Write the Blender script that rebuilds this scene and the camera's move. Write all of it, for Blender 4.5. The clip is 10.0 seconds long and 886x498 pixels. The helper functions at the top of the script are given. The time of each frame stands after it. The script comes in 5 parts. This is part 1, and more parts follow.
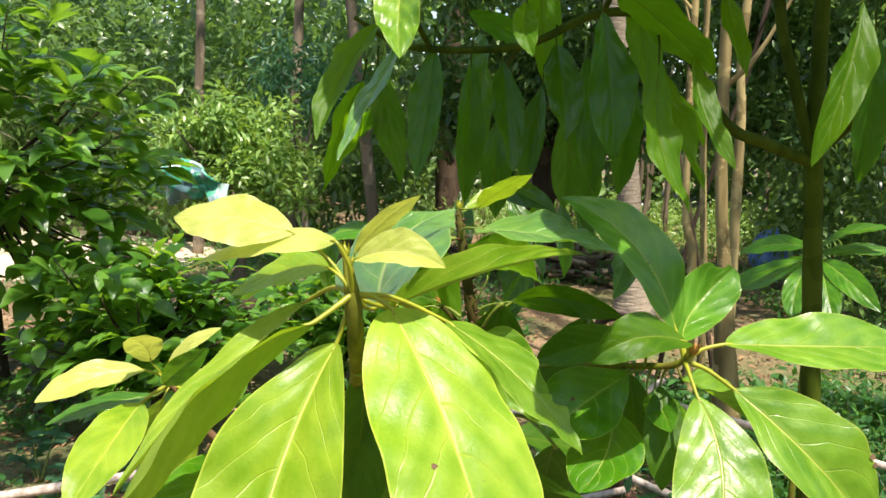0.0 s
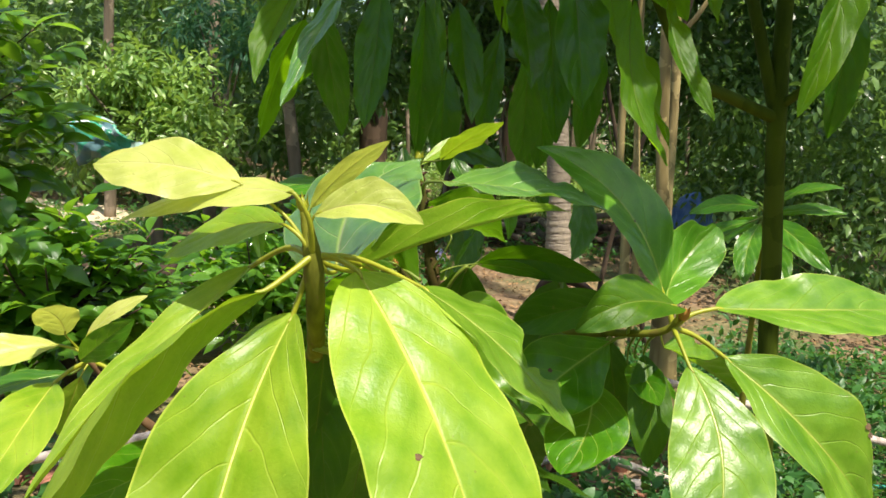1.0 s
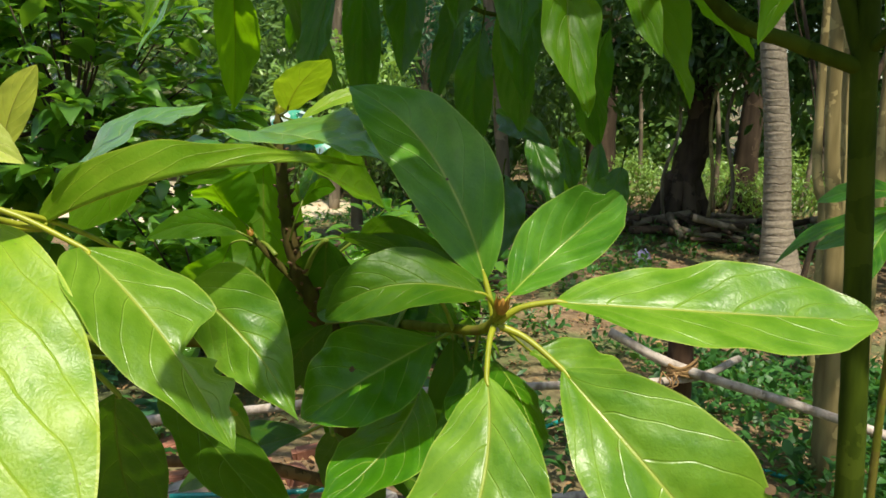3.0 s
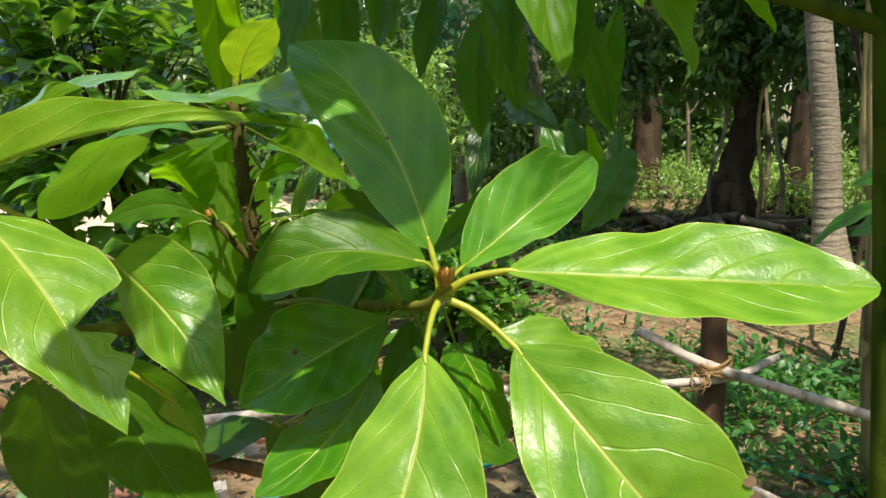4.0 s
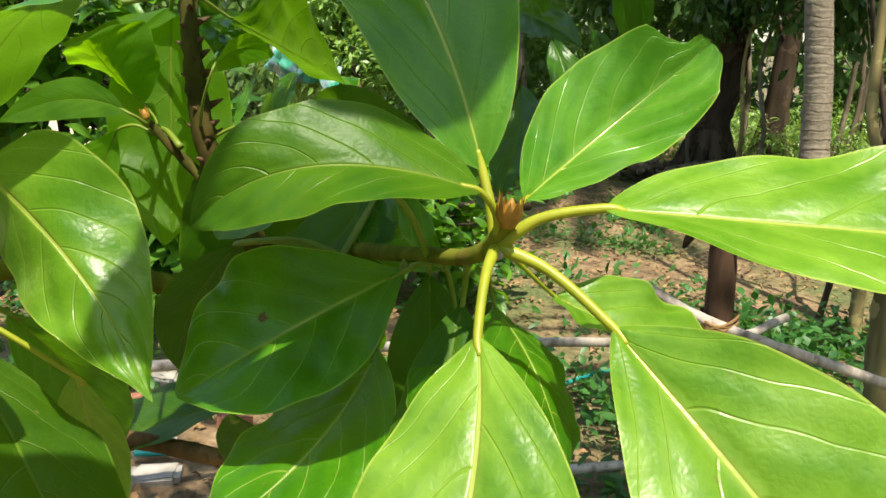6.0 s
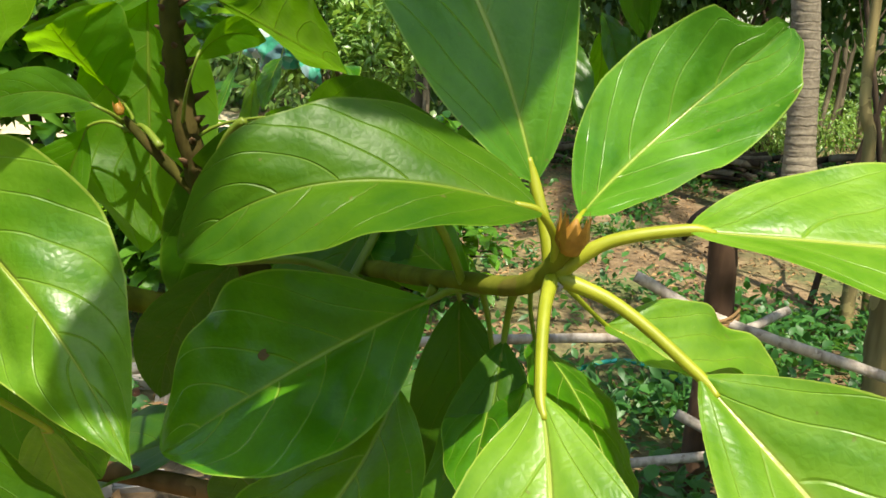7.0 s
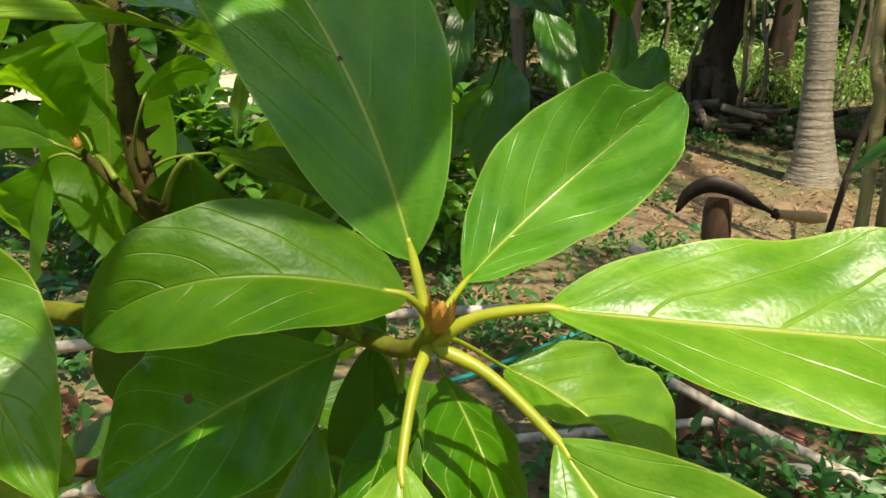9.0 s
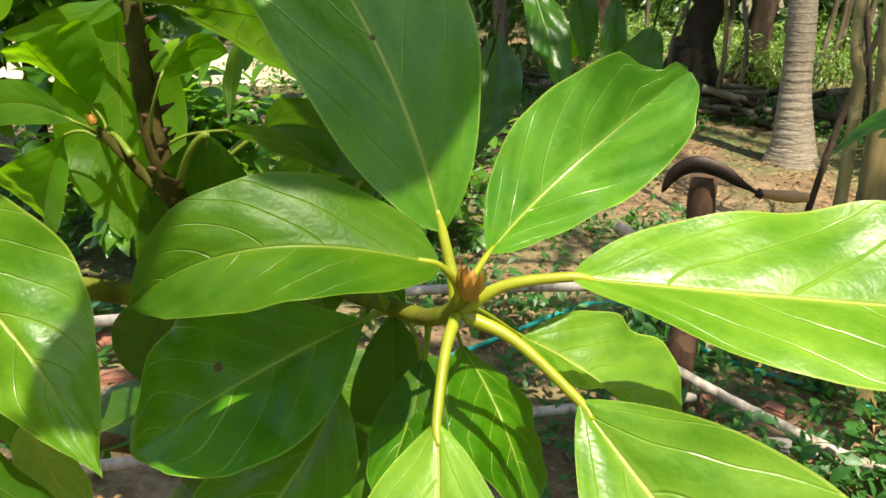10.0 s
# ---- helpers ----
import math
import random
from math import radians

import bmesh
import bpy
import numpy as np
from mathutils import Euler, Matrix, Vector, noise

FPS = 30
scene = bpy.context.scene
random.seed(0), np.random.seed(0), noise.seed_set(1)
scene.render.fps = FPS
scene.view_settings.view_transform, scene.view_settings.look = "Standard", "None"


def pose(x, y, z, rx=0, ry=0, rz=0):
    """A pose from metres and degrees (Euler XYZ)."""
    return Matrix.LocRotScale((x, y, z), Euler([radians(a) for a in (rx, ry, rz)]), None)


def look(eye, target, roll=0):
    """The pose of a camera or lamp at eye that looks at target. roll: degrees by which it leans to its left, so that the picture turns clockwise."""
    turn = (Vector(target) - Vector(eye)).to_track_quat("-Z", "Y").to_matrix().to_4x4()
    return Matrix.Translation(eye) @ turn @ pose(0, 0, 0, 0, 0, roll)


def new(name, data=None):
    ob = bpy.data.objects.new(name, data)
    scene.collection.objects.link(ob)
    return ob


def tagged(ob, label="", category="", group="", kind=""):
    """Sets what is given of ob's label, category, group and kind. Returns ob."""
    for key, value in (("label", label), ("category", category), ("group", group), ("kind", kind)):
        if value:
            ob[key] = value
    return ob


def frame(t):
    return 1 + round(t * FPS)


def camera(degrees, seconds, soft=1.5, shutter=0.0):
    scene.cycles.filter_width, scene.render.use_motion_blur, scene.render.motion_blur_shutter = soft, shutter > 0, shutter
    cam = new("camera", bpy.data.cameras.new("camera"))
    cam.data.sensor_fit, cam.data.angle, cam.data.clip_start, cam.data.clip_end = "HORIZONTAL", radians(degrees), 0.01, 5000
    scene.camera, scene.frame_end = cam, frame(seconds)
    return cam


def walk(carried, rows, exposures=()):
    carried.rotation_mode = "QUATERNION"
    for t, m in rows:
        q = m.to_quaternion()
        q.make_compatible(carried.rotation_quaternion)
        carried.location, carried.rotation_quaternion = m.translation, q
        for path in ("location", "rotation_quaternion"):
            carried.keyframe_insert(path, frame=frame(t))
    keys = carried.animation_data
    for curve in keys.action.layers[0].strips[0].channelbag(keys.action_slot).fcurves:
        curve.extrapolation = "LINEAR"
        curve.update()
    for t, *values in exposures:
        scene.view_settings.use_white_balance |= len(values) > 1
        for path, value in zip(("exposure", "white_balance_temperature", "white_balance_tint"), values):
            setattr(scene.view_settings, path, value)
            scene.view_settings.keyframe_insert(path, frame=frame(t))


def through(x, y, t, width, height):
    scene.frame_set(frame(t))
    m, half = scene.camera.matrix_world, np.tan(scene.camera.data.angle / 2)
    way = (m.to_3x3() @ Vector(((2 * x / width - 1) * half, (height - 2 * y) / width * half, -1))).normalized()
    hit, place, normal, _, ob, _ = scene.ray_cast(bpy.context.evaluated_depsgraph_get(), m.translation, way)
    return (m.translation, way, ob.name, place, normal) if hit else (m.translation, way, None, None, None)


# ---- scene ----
cam = camera(56.0, 10.0, soft=1.6)
PATH = [
    (0, (0.2587, 0.0792, 1.3867), (0.0329, 2.0467, 1.1077), 2.12),
    (0.5, (0.1819, 0.1222, 1.3885), (0.0980, 2.0927, 1.0567), 2.09),
    (1, (0.1892, 0.2059, 1.3550), (0.1579, 2.1738, 0.9995), 2.90),
    (1.5, (0.3190, 0.2991, 1.3418), (0.1463, 2.2626, 1.0032), 2.11),
    (2, (0.4556, 0.3983, 1.3271), (0.1087, 2.3386, 0.9883), 1.52),
    (2.5, (0.6000, 0.4500, 1.3000), (0.0549, 2.3458, 0.9699), 0.00),
    (2.7, (0.6333, 0.4717, 1.3052), (0.0412, 2.3460, 0.9361), 0.95),
    (3.8, (0.7288, 0.5897, 1.2559), (-0.0160, 2.4109, 0.8976), 0.05),
    (4, (0.7349, 0.6077, 1.2474), (-0.0247, 2.4237, 0.8936), 0.00),
    (4.5, (0.7297, 0.6667, 1.2347), (-0.0529, 2.4660, 0.8474), 0.22),
    (5, (0.6861, 0.7378, 1.2245), (-0.0788, 2.5311, 0.7784), 1.63),
    (5.5, (0.6401, 0.8061, 1.1966), (-0.1160, 2.6005, 0.7400), 2.26),
    (5.7, (0.6194, 0.8075, 1.1945), (-0.0880, 2.6169, 0.7195), 2.92),
    (6.8, (0.5416, 0.8764, 1.1801), (-0.0754, 2.7089, 0.6692), 2.49),
    (7, (0.5354, 0.8872, 1.1885), (-0.0768, 2.7175, 0.6640), 2.80),
    (7.5, (0.5437, 0.9005, 1.2319), (-0.0708, 2.6989, 0.6089), 2.26),
    (8, (0.5620, 0.8977, 1.2355), (-0.0559, 2.7024, 0.6346), 2.71),
    (8.5, (0.5911, 0.9005, 1.2525), (-0.0659, 2.6788, 0.6154), 2.02),
    (9, (0.6007, 0.8909, 1.2587), (-0.0448, 2.6707, 0.6140), 2.16),
    (9.5, (0.6127, 0.8756, 1.2595), (-0.0411, 2.6541, 0.6195), 2.10),
    (10, (0.5843, 0.8640, 1.2597), (-0.0077, 2.6470, 0.5738), 2.64),
]
walk(cam, [(t, look(eye, target, roll)) for t, eye, target, roll in PATH], exposures=[(0.0, 1.10, 6850, 17), (1.0, 0.92, 6900, 14), (1.6, 0.74, 6900, 10), (2.5, 0.50, 6950, 8), (4.0, 0.84, 6900, 8), (5.0, 1.02, 6900, 9), (7.0, 0.98, 7100, 6), (7.5, 1.0, 7100, 6), (9.0, 0.76, 7250, 6), (9.5, 0.95, 7150, 8), (10.0, 1.08, 7150, 9)])

# ---- light ----
SUN = Vector((0.26, -0.36, 1.0)).normalized()
world = bpy.data.worlds.new("sky")
scene.world = world
world.use_nodes = True
wn = world.node_tree
sky = wn.nodes.new("ShaderNodeTexSky")
sky.sky_type = "NISHITA"
sky.sun_disc = False
sky.sun_elevation = math.asin(SUN.z)
sky.sun_rotation = math.atan2(SUN.x, SUN.y)
wn.links.new(sky.outputs[0], wn.nodes["Background"].inputs[0])
wn.nodes["Background"].inputs[1].default_value = 0.135
sun = new("sun", bpy.data.lights.new("sun", "SUN"))
sun.data.energy = 4.4
sun.data.angle = radians(0.55)
sun.data.color = (1.0, 0.95, 0.84)
sun.matrix_world = look(SUN * 30, (0, 0, 0))


# ---- materials ----
class Nodes:
    """Short hand for building a node material."""

    def __init__(self, name):
        self.mat = bpy.data.materials.new(name)
        self.mat.use_nodes = True
        self.tree = self.mat.node_tree
        self.bsdf = self.tree.nodes["Principled BSDF"]
        self.out = self.tree.nodes["Material Output"]

    def link(self, a, b):
        self.tree.links.new(a, b)

    def noise(self, scale, detail=4.0, rough=0.55, coords="Object"):
        n = self.tree.nodes.new("ShaderNodeTexNoise")
        n.inputs["Scale"].default_value = scale
        n.inputs["Detail"].default_value = detail
        n.inputs["Roughness"].default_value = rough
        c = self.tree.nodes.new("ShaderNodeTexCoord")
        self.link(c.outputs[coords], n.inputs["Vector"])
        return n.outputs["Fac"]

    def ramp(self, fac, stops):
        r = self.tree.nodes.new("ShaderNodeValToRGB")
        el = r.color_ramp.elements
        while len(el) < len(stops):
            el.new(0.5)
        for e, (pos, col) in zip(el, stops):
            e.position = pos
            e.color = (*col, 1)
        self.link(fac, r.inputs[0])
        return r.outputs[0]

    def mix(self, fac, a, b, mode="MIX"):
        m = self.tree.nodes.new("ShaderNodeMix")
        m.data_type = "RGBA"
        m.blend_type = mode
        for socket, value in ((m.inputs[0], fac), (m.inputs[6], a), (m.inputs[7], b)):
            if isinstance(value, (int, float)):
                socket.default_value = value
            elif isinstance(value, tuple):
                socket.default_value = (*value, 1)
            else:
                self.link(value, socket)
        return m.outputs[2]

    def math(self, op, a, b=0.0, c=0.0):
        m = self.tree.nodes.new("ShaderNodeMath")
        m.operation = op
        for socket, value in zip(m.inputs, (a, b, c)):
            if isinstance(value, (int, float)):
                socket.default_value = value
            else:
                self.link(value, socket)
        return m.outputs[0]

    def bump(self, height, strength=0.3, distance=0.002):
        b = self.tree.nodes.new("ShaderNodeBump")
        b.inputs["Strength"].default_value = strength
        b.inputs["Distance"].default_value = distance
        self.link(height, b.inputs["Height"])
        self.link(b.outputs[0], self.bsdf.inputs["Normal"])
        return b.outputs[0]

    def color(self, c):
        if isinstance(c, tuple):
            self.bsdf.inputs["Base Color"].default_value = (*c, 1)
        else:
            self.link(c, self.bsdf.inputs["Base Color"])

    def rough(self, value):
        if isinstance(value, (int, float)):
            self.bsdf.inputs["Roughness"].default_value = value
        else:
            self.link(value, self.bsdf.inputs["Roughness"])


def leaf_material(name, low, high, vein, through_color, through=0.35, rough=0.38, veins=1.0, spread=0.25, gloss=0.5):
    """A leaf blade: mottled green, pale midrib and side veins from its own UV, light shining through it."""
    k = Nodes(name)
    uv = k.tree.nodes.new("ShaderNodeUVMap")
    sep = k.tree.nodes.new("ShaderNodeSeparateXYZ")
    k.link(uv.outputs[0], sep.inputs[0])
    across = k.math("ABSOLUTE", k.math("SUBTRACT", sep.outputs[0], 0.5))
    along = sep.outputs[1]
    info = k.tree.nodes.new("ShaderNodeObjectInfo")
    wob = k.noise(9.0, 2.0)
    # midrib, thinner towards the tip
    half = k.math("MULTIPLY", k.math("SUBTRACT", 1.12, along), 0.0135)
    mid = k.math("SMOOTH_MIN", k.math("DIVIDE", half, k.math("ADD", across, 0.002)), 1.0, 0.2)
    mid = k.math("POWER", mid, 2.0)
    # side veins run obliquely to the edge
    phase = k.math("SUBTRACT", along, k.math("MULTIPLY", k.math("POWER", across, 1.4), 1.0))
    phase = k.math("ADD", phase, k.math("MULTIPLY", k.math("SUBTRACT", wob, 0.5), 0.22))
    side_of = k.math("MULTIPLY", k.math("GREATER_THAN", sep.outputs[0], 0.5), 0.45)
    tri = k.math("PINGPONG", k.math("ADD", k.math("MULTIPLY", phase, 5.4), side_of), 0.5)
    side = k.math("SUBTRACT", 1.0, k.math("MULTIPLY", tri, 25.0))
    side = k.math("MAXIMUM", side, 0.0)
    side = k.math("MULTIPLY", side, k.math("SUBTRACT", 1.0, k.math("MULTIPLY", across, 1.5)))
    # fine net between them
    c = k.tree.nodes.new("ShaderNodeTexCoord")
    nets = []
    for scale in (95.0, 260.0):
        vor = k.tree.nodes.new("ShaderNodeTexVoronoi")
        vor.feature = "DISTANCE_TO_EDGE"
        vor.inputs["Scale"].default_value = scale
        k.link(c.outputs["Object"], vor.inputs["Vector"])
        nets.append(vor.outputs["Distance"])
    net = k.math("SUBTRACT", 1.0, k.math("MINIMUM", k.math("MULTIPLY", nets[0], 9.0), 1.0))
    fine = k.noise(210.0, 3.0)
    blotch = k.noise(26.0, 5.0)
    large = k.noise(13.0, 2.0)
    tone = k.math("ADD", k.math("MULTIPLY", blotch, 0.32), k.math("ADD", 0.12, k.math("MULTIPLY", large, 0.44)))
    # paler along the veins, deeper green between them
    tone = k.math("ADD", tone, k.math("MULTIPLY", k.math("SUBTRACT", 0.22, tri), 0.22))
    tone = k.math("ADD", tone, k.math("ADD", k.math("MULTIPLY", k.math("SUBTRACT", fine, 0.5), 0.22), k.math("MULTIPLY", net, 0.05 * veins)))
    base = k.ramp(tone, [(0.35, low), (0.65, high)])
    vary = k.math("ADD", 1.0 - spread, k.math("MULTIPLY", info.outputs["Random"], 2 * spread))
    grey = k.tree.nodes.new("ShaderNodeCombineColor")
    for i in range(3):
        k.link(vary, grey.inputs[i])
    base = k.mix(1.0, base, grey.outputs[0], "MULTIPLY")
    lines = k.math("MAXIMUM", mid, k.math("MULTIPLY", side, 0.9 * veins))
    col = k.mix(lines, base, vein)
    # specks and small bites of disease
    spot = k.noise(150.0, 1.0)
    fleck = k.math("MULTIPLY", k.math("GREATER_THAN", spot, 0.765), 0.6)
    col = k.mix(fleck, col, (0.16, 0.13, 0.04))
    dust = k.math("MULTIPLY", k.math("GREATER_THAN", k.noise(140.0, 2.0), 0.75), 0.25)
    col = k.mix(dust, col, vein)
    edge = k.math("MULTIPLY", k.math("GREATER_THAN", across, 0.488), 0.6)
    col = k.mix(edge, col, vein)
    k.color(col)
    k.rough(k.math("ADD", rough - 0.04, k.math("MULTIPLY", blotch, 0.08)))
    k.bsdf.inputs["Specular IOR Level"].default_value = gloss
    k.bsdf.inputs["Sheen Weight"].default_value = max(0.0, 0.5 * (gloss - 0.6))
    k.bsdf.inputs["Sheen Roughness"].default_value = 0.35
    height = k.math("ADD", k.math("MULTIPLY", k.math("MAXIMUM", mid, k.math("MULTIPLY", side, 0.6)), -1.0), k.math("ADD", k.math("MULTIPLY", k.math("MINIMUM", nets[0], 0.3), 0.32), k.math("MULTIPLY", nets[1], 0.16)))
    height = k.math("ADD", height, k.math("MULTIPLY", blotch, 0.18))
    normal = k.bump(height, 0.55, 0.0022)
    tr = k.tree.nodes.new("ShaderNodeBsdfTranslucent")
    tcol = k.mix(1.0, k.mix(lines, (1.0, 1.0, 1.0), (0.55, 0.5, 0.4)), through_color, "MULTIPLY")
    k.link(tcol, tr.inputs["Color"])
    k.link(normal, tr.inputs["Normal"])
    blend = k.tree.nodes.new("ShaderNodeMixShader")
    blend.inputs[0].default_value = through
    k.link(k.bsdf.outputs[0], blend.inputs[1])
    k.link(tr.outputs[0], blend.inputs[2])
    k.link(blend.outputs[0], k.out.inputs["Surface"])
    return k.mat


def small_leaf_material(name, low, high, through_color, through=0.3, rough=0.42):
    """Leaves of shrubs and woods, each blade with its own tone."""
    k = Nodes(name)
    geo = k.tree.nodes.new("ShaderNodeNewGeometry")
    info = k.tree.nodes.new("ShaderNodeObjectInfo")
    rnd = k.math("FRACT", k.math("ADD", geo.outputs["Random Per Island"], info.outputs["Random"]))
    patch = k.noise(1.3, 3.0)
    tone = k.math("ADD", k.math("MULTIPLY", rnd, 0.6), k.math("MULTIPLY", patch, 0.4))
    k.color(k.ramp(tone, [(0.15, low), (0.85, high)]))
    k.rough(rough)
    k.bump(k.noise(60.0, 2.0), 0.3, 0.004)
    tr = k.tree.nodes.new("ShaderNodeBsdfTranslucent")
    tr.inputs["Color"].default_value = (*through_color, 1)
    blend = k.tree.nodes.new("ShaderNodeMixShader")
    blend.inputs[0].default_value = through
    k.link(k.bsdf.outputs[0], blend.inputs[1])
    k.link(tr.outputs[0], blend.inputs[2])
    k.link(blend.outputs[0], k.out.inputs["Surface"])
    return k.mat


def plain_material(name, low, high, scale=20.0, rough=0.7, bump=0.3, depth=0.003, metal=0.0, detail=6.0):
    k = Nodes(name)
    fine = k.noise(scale, detail)
    coarse = k.noise(scale * 0.18, 3.0)
    tone = k.math("ADD", k.math("MULTIPLY", fine, 0.55), k.math("MULTIPLY", coarse, 0.45))
    k.color(k.ramp(tone, [(0.32, low), (0.68, high)]))
    k.rough(rough)
    k.bsdf.inputs["Metallic"].default_value = metal
    k.bump(fine, bump, depth)
    return k.mat


def bark_material(name, low, high, scale=14.0, stretch=0.25, bump=0.6, depth=0.006, moss=None):
    """Bark with grain running up the trunk, blotches of lichen over it."""
    k = Nodes(name)
    c = k.tree.nodes.new("ShaderNodeTexCoord")
    mp = k.tree.nodes.new("ShaderNodeMapping")
    mp.inputs["Scale"].default_value = (1, 1, stretch)
    k.link(c.outputs["Object"], mp.inputs["Vector"])
    n = k.tree.nodes.new("ShaderNodeTexNoise")
    n.inputs["Scale"].default_value = scale
    n.inputs["Detail"].default_value = 8
    k.link(mp.outputs[0], n.inputs["Vector"])
    col = k.ramp(n.outputs["Fac"], [(0.3, low), (0.7, high)])
    blot = k.noise(scale * 0.35, 4.0)
    over = moss or tuple(min(1.0, v * 1.5) for v in high)
    col = k.mix(k.math("MULTIPLY", k.math("GREATER_THAN", blot, 0.56), 0.55), col, over)
    k.color(col)
    k.rough(0.85)
    k.bsdf.inputs["Specular IOR Level"].default_value = 0.15
    k.bump(n.outputs["Fac"], bump, depth)
    return k.mat


M_YOUNG = leaf_material("young leaf", (0.37, 0.44, 0.070), (0.56, 0.60, 0.17), (0.66, 0.64, 0.22), (0.70, 0.76, 0.10), 0.38, 0.42, 0.5, 0.10)
# two paler greens that also carry sunlight in the colour of lit leaves
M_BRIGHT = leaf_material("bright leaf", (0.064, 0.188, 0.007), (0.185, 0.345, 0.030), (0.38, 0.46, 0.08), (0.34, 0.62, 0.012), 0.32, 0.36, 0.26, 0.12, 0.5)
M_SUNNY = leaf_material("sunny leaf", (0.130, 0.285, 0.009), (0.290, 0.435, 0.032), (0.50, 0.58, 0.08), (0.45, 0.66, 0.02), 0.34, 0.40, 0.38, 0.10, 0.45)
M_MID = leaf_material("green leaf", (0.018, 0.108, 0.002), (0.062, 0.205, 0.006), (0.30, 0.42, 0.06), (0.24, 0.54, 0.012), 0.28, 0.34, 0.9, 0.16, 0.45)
M_DEEP = leaf_material("deep green leaf", (0.034, 0.142, 0.006), (0.104, 0.270, 0.022), (0.34, 0.46, 0.08), (0.24, 0.56, 0.012), 0.30, 0.32, 0.5, 0.1, 0.55)
# glossy leaf whose paler green also holds some of the sky's sheen
M_WAXY = leaf_material("waxy green leaf", (0.055, 0.165, 0.025), (0.125, 0.270, 0.050), (0.28, 0.40, 0.09), (0.22, 0.50, 0.015), 0.20, 0.26, 0.8, 0.1, 1.0)
# leaves deep in the plant: their shade is put into this darker green
M_SHADED = leaf_material("shaded leaf", (0.018, 0.072, 0.002), (0.046, 0.120, 0.004), (0.10, 0.18, 0.015), (0.16, 0.40, 0.004), 0.26, 0.48, 0.6, 0.25, 0.3)
M_MUTED = leaf_material("muted green leaf", (0.026, 0.098, 0.002), (0.066, 0.160, 0.004), (0.14, 0.22, 0.02), (0.20, 0.46, 0.004), 0.28, 0.46, 0.6, 0.1, 0.3)
# hanging leaves: shade from the crown is put into this very dark green
M_HANG_SHADE = leaf_material("shaded hanging leaf", (0.009, 0.052, 0.002), (0.034, 0.106, 0.005), (0.10, 0.19, 0.014), (0.18, 0.52, 0.007), 0.33, 0.36, 0.6, 0.45, 0.45)
# extra translucence imitates light from behind on leaves that glow
M_BACKLIT = leaf_material("backlit leaf", (0.038, 0.130, 0.004), (0.080, 0.195, 0.007), (0.15, 0.24, 0.02), (0.29, 0.60, 0.006), 0.52, 0.48, 0.7, 0.14, 0.3)
M_PETIOLE = plain_material("petiole", (0.175, 0.205, 0.008), (0.33, 0.345, 0.022), 60.0, 0.45, 0.2, 0.001)
M_STALK = plain_material("green leaf stalk", (0.10, 0.15, 0.012), (0.20, 0.26, 0.03), 60.0, 0.5, 0.2, 0.001)
M_STEM = bark_material("green stem", (0.075, 0.085, 0.008), (0.180, 0.190, 0.022), 60.0, 0.3, 0.9, 0.003, (0.13, 0.095, 0.025))
M_SCAR = plain_material("leaf scar", (0.05, 0.024, 0.010), (0.15, 0.08, 0.035), 90.0, 0.9)
M_SHOOT = bark_material("ridged green-brown shoot", (0.022, 0.024, 0.004), (0.085, 0.078, 0.014), 42.0, 0.5, 1.0, 0.005, (0.065, 0.042, 0.014))
M_TWIG = bark_material("brown twig", (0.06, 0.036, 0.016), (0.17, 0.10, 0.05), 45.0, 0.3, 0.7, 0.003)
M_BLEMISH = plain_material("blemish", (0.05, 0.03, 0.012), (0.16, 0.09, 0.035), 120.0, 0.8)
M_BUD = plain_material("bud", (0.15, 0.085, 0.010), (0.46, 0.22, 0.03), 160.0, 0.6)
# bark darkened so that the crown's shade lies in its colour
M_TREE = bark_material("young tree bark", (0.022, 0.040, 0.001), (0.060, 0.092, 0.004), 32.0, 0.22, 0.8, 0.003, (0.070, 0.100, 0.008))


def palm_material():
    """Grey-brown palm bark with darker ring scars."""
    k = Nodes("palm bark")
    c = k.tree.nodes.new("ShaderNodeTexCoord")
    sep = k.tree.nodes.new("ShaderNodeSeparateXYZ")
    k.link(c.outputs["Object"], sep.inputs[0])
    wob, fine, big = k.noise(6.0, 4.0), k.noise(40.0, 6.0), k.noise(2.2, 3.0)
    run = k.math("ADD", k.math("MULTIPLY", sep.outputs[2], 17.0), k.math("MULTIPLY", wob, 1.6))
    band = k.math("PINGPONG", run, 0.5)
    ring = k.ramp(band, [(0.02, (1.0, 1.0, 1.0)), (0.16, (0.0, 0.0, 0.0))])
    rs = k.tree.nodes.new("ShaderNodeSeparateColor")
    k.link(ring, rs.inputs[0])
    base = k.ramp(k.math("ADD", k.math("MULTIPLY", fine, 0.5), k.math("MULTIPLY", big, 0.5)), [(0.35, (0.15, 0.12, 0.085)), (0.65, (0.33, 0.28, 0.21))])
    k.color(k.mix(k.math("MULTIPLY", rs.outputs[0], 0.42), base, (0.09, 0.065, 0.045)))
    k.rough(0.9)
    k.bump(k.math("SUBTRACT", fine, rs.outputs[0]), 0.4, 0.006)
    return k.mat


M_PALM = palm_material()
M_BARK = bark_material("grey bark", (0.085, 0.068, 0.046), (0.22, 0.18, 0.125), 12.0, 0.16, 0.8, 0.008)
M_TAN = bark_material("pale sapling bark", (0.12, 0.092, 0.036), (0.32, 0.255, 0.115), 22.0, 0.12, 0.9, 0.006)
M_DARKBARK = bark_material("dark bark", (0.025, 0.018, 0.012), (0.085, 0.06, 0.04), 10.0, 0.2, 0.8, 0.01)
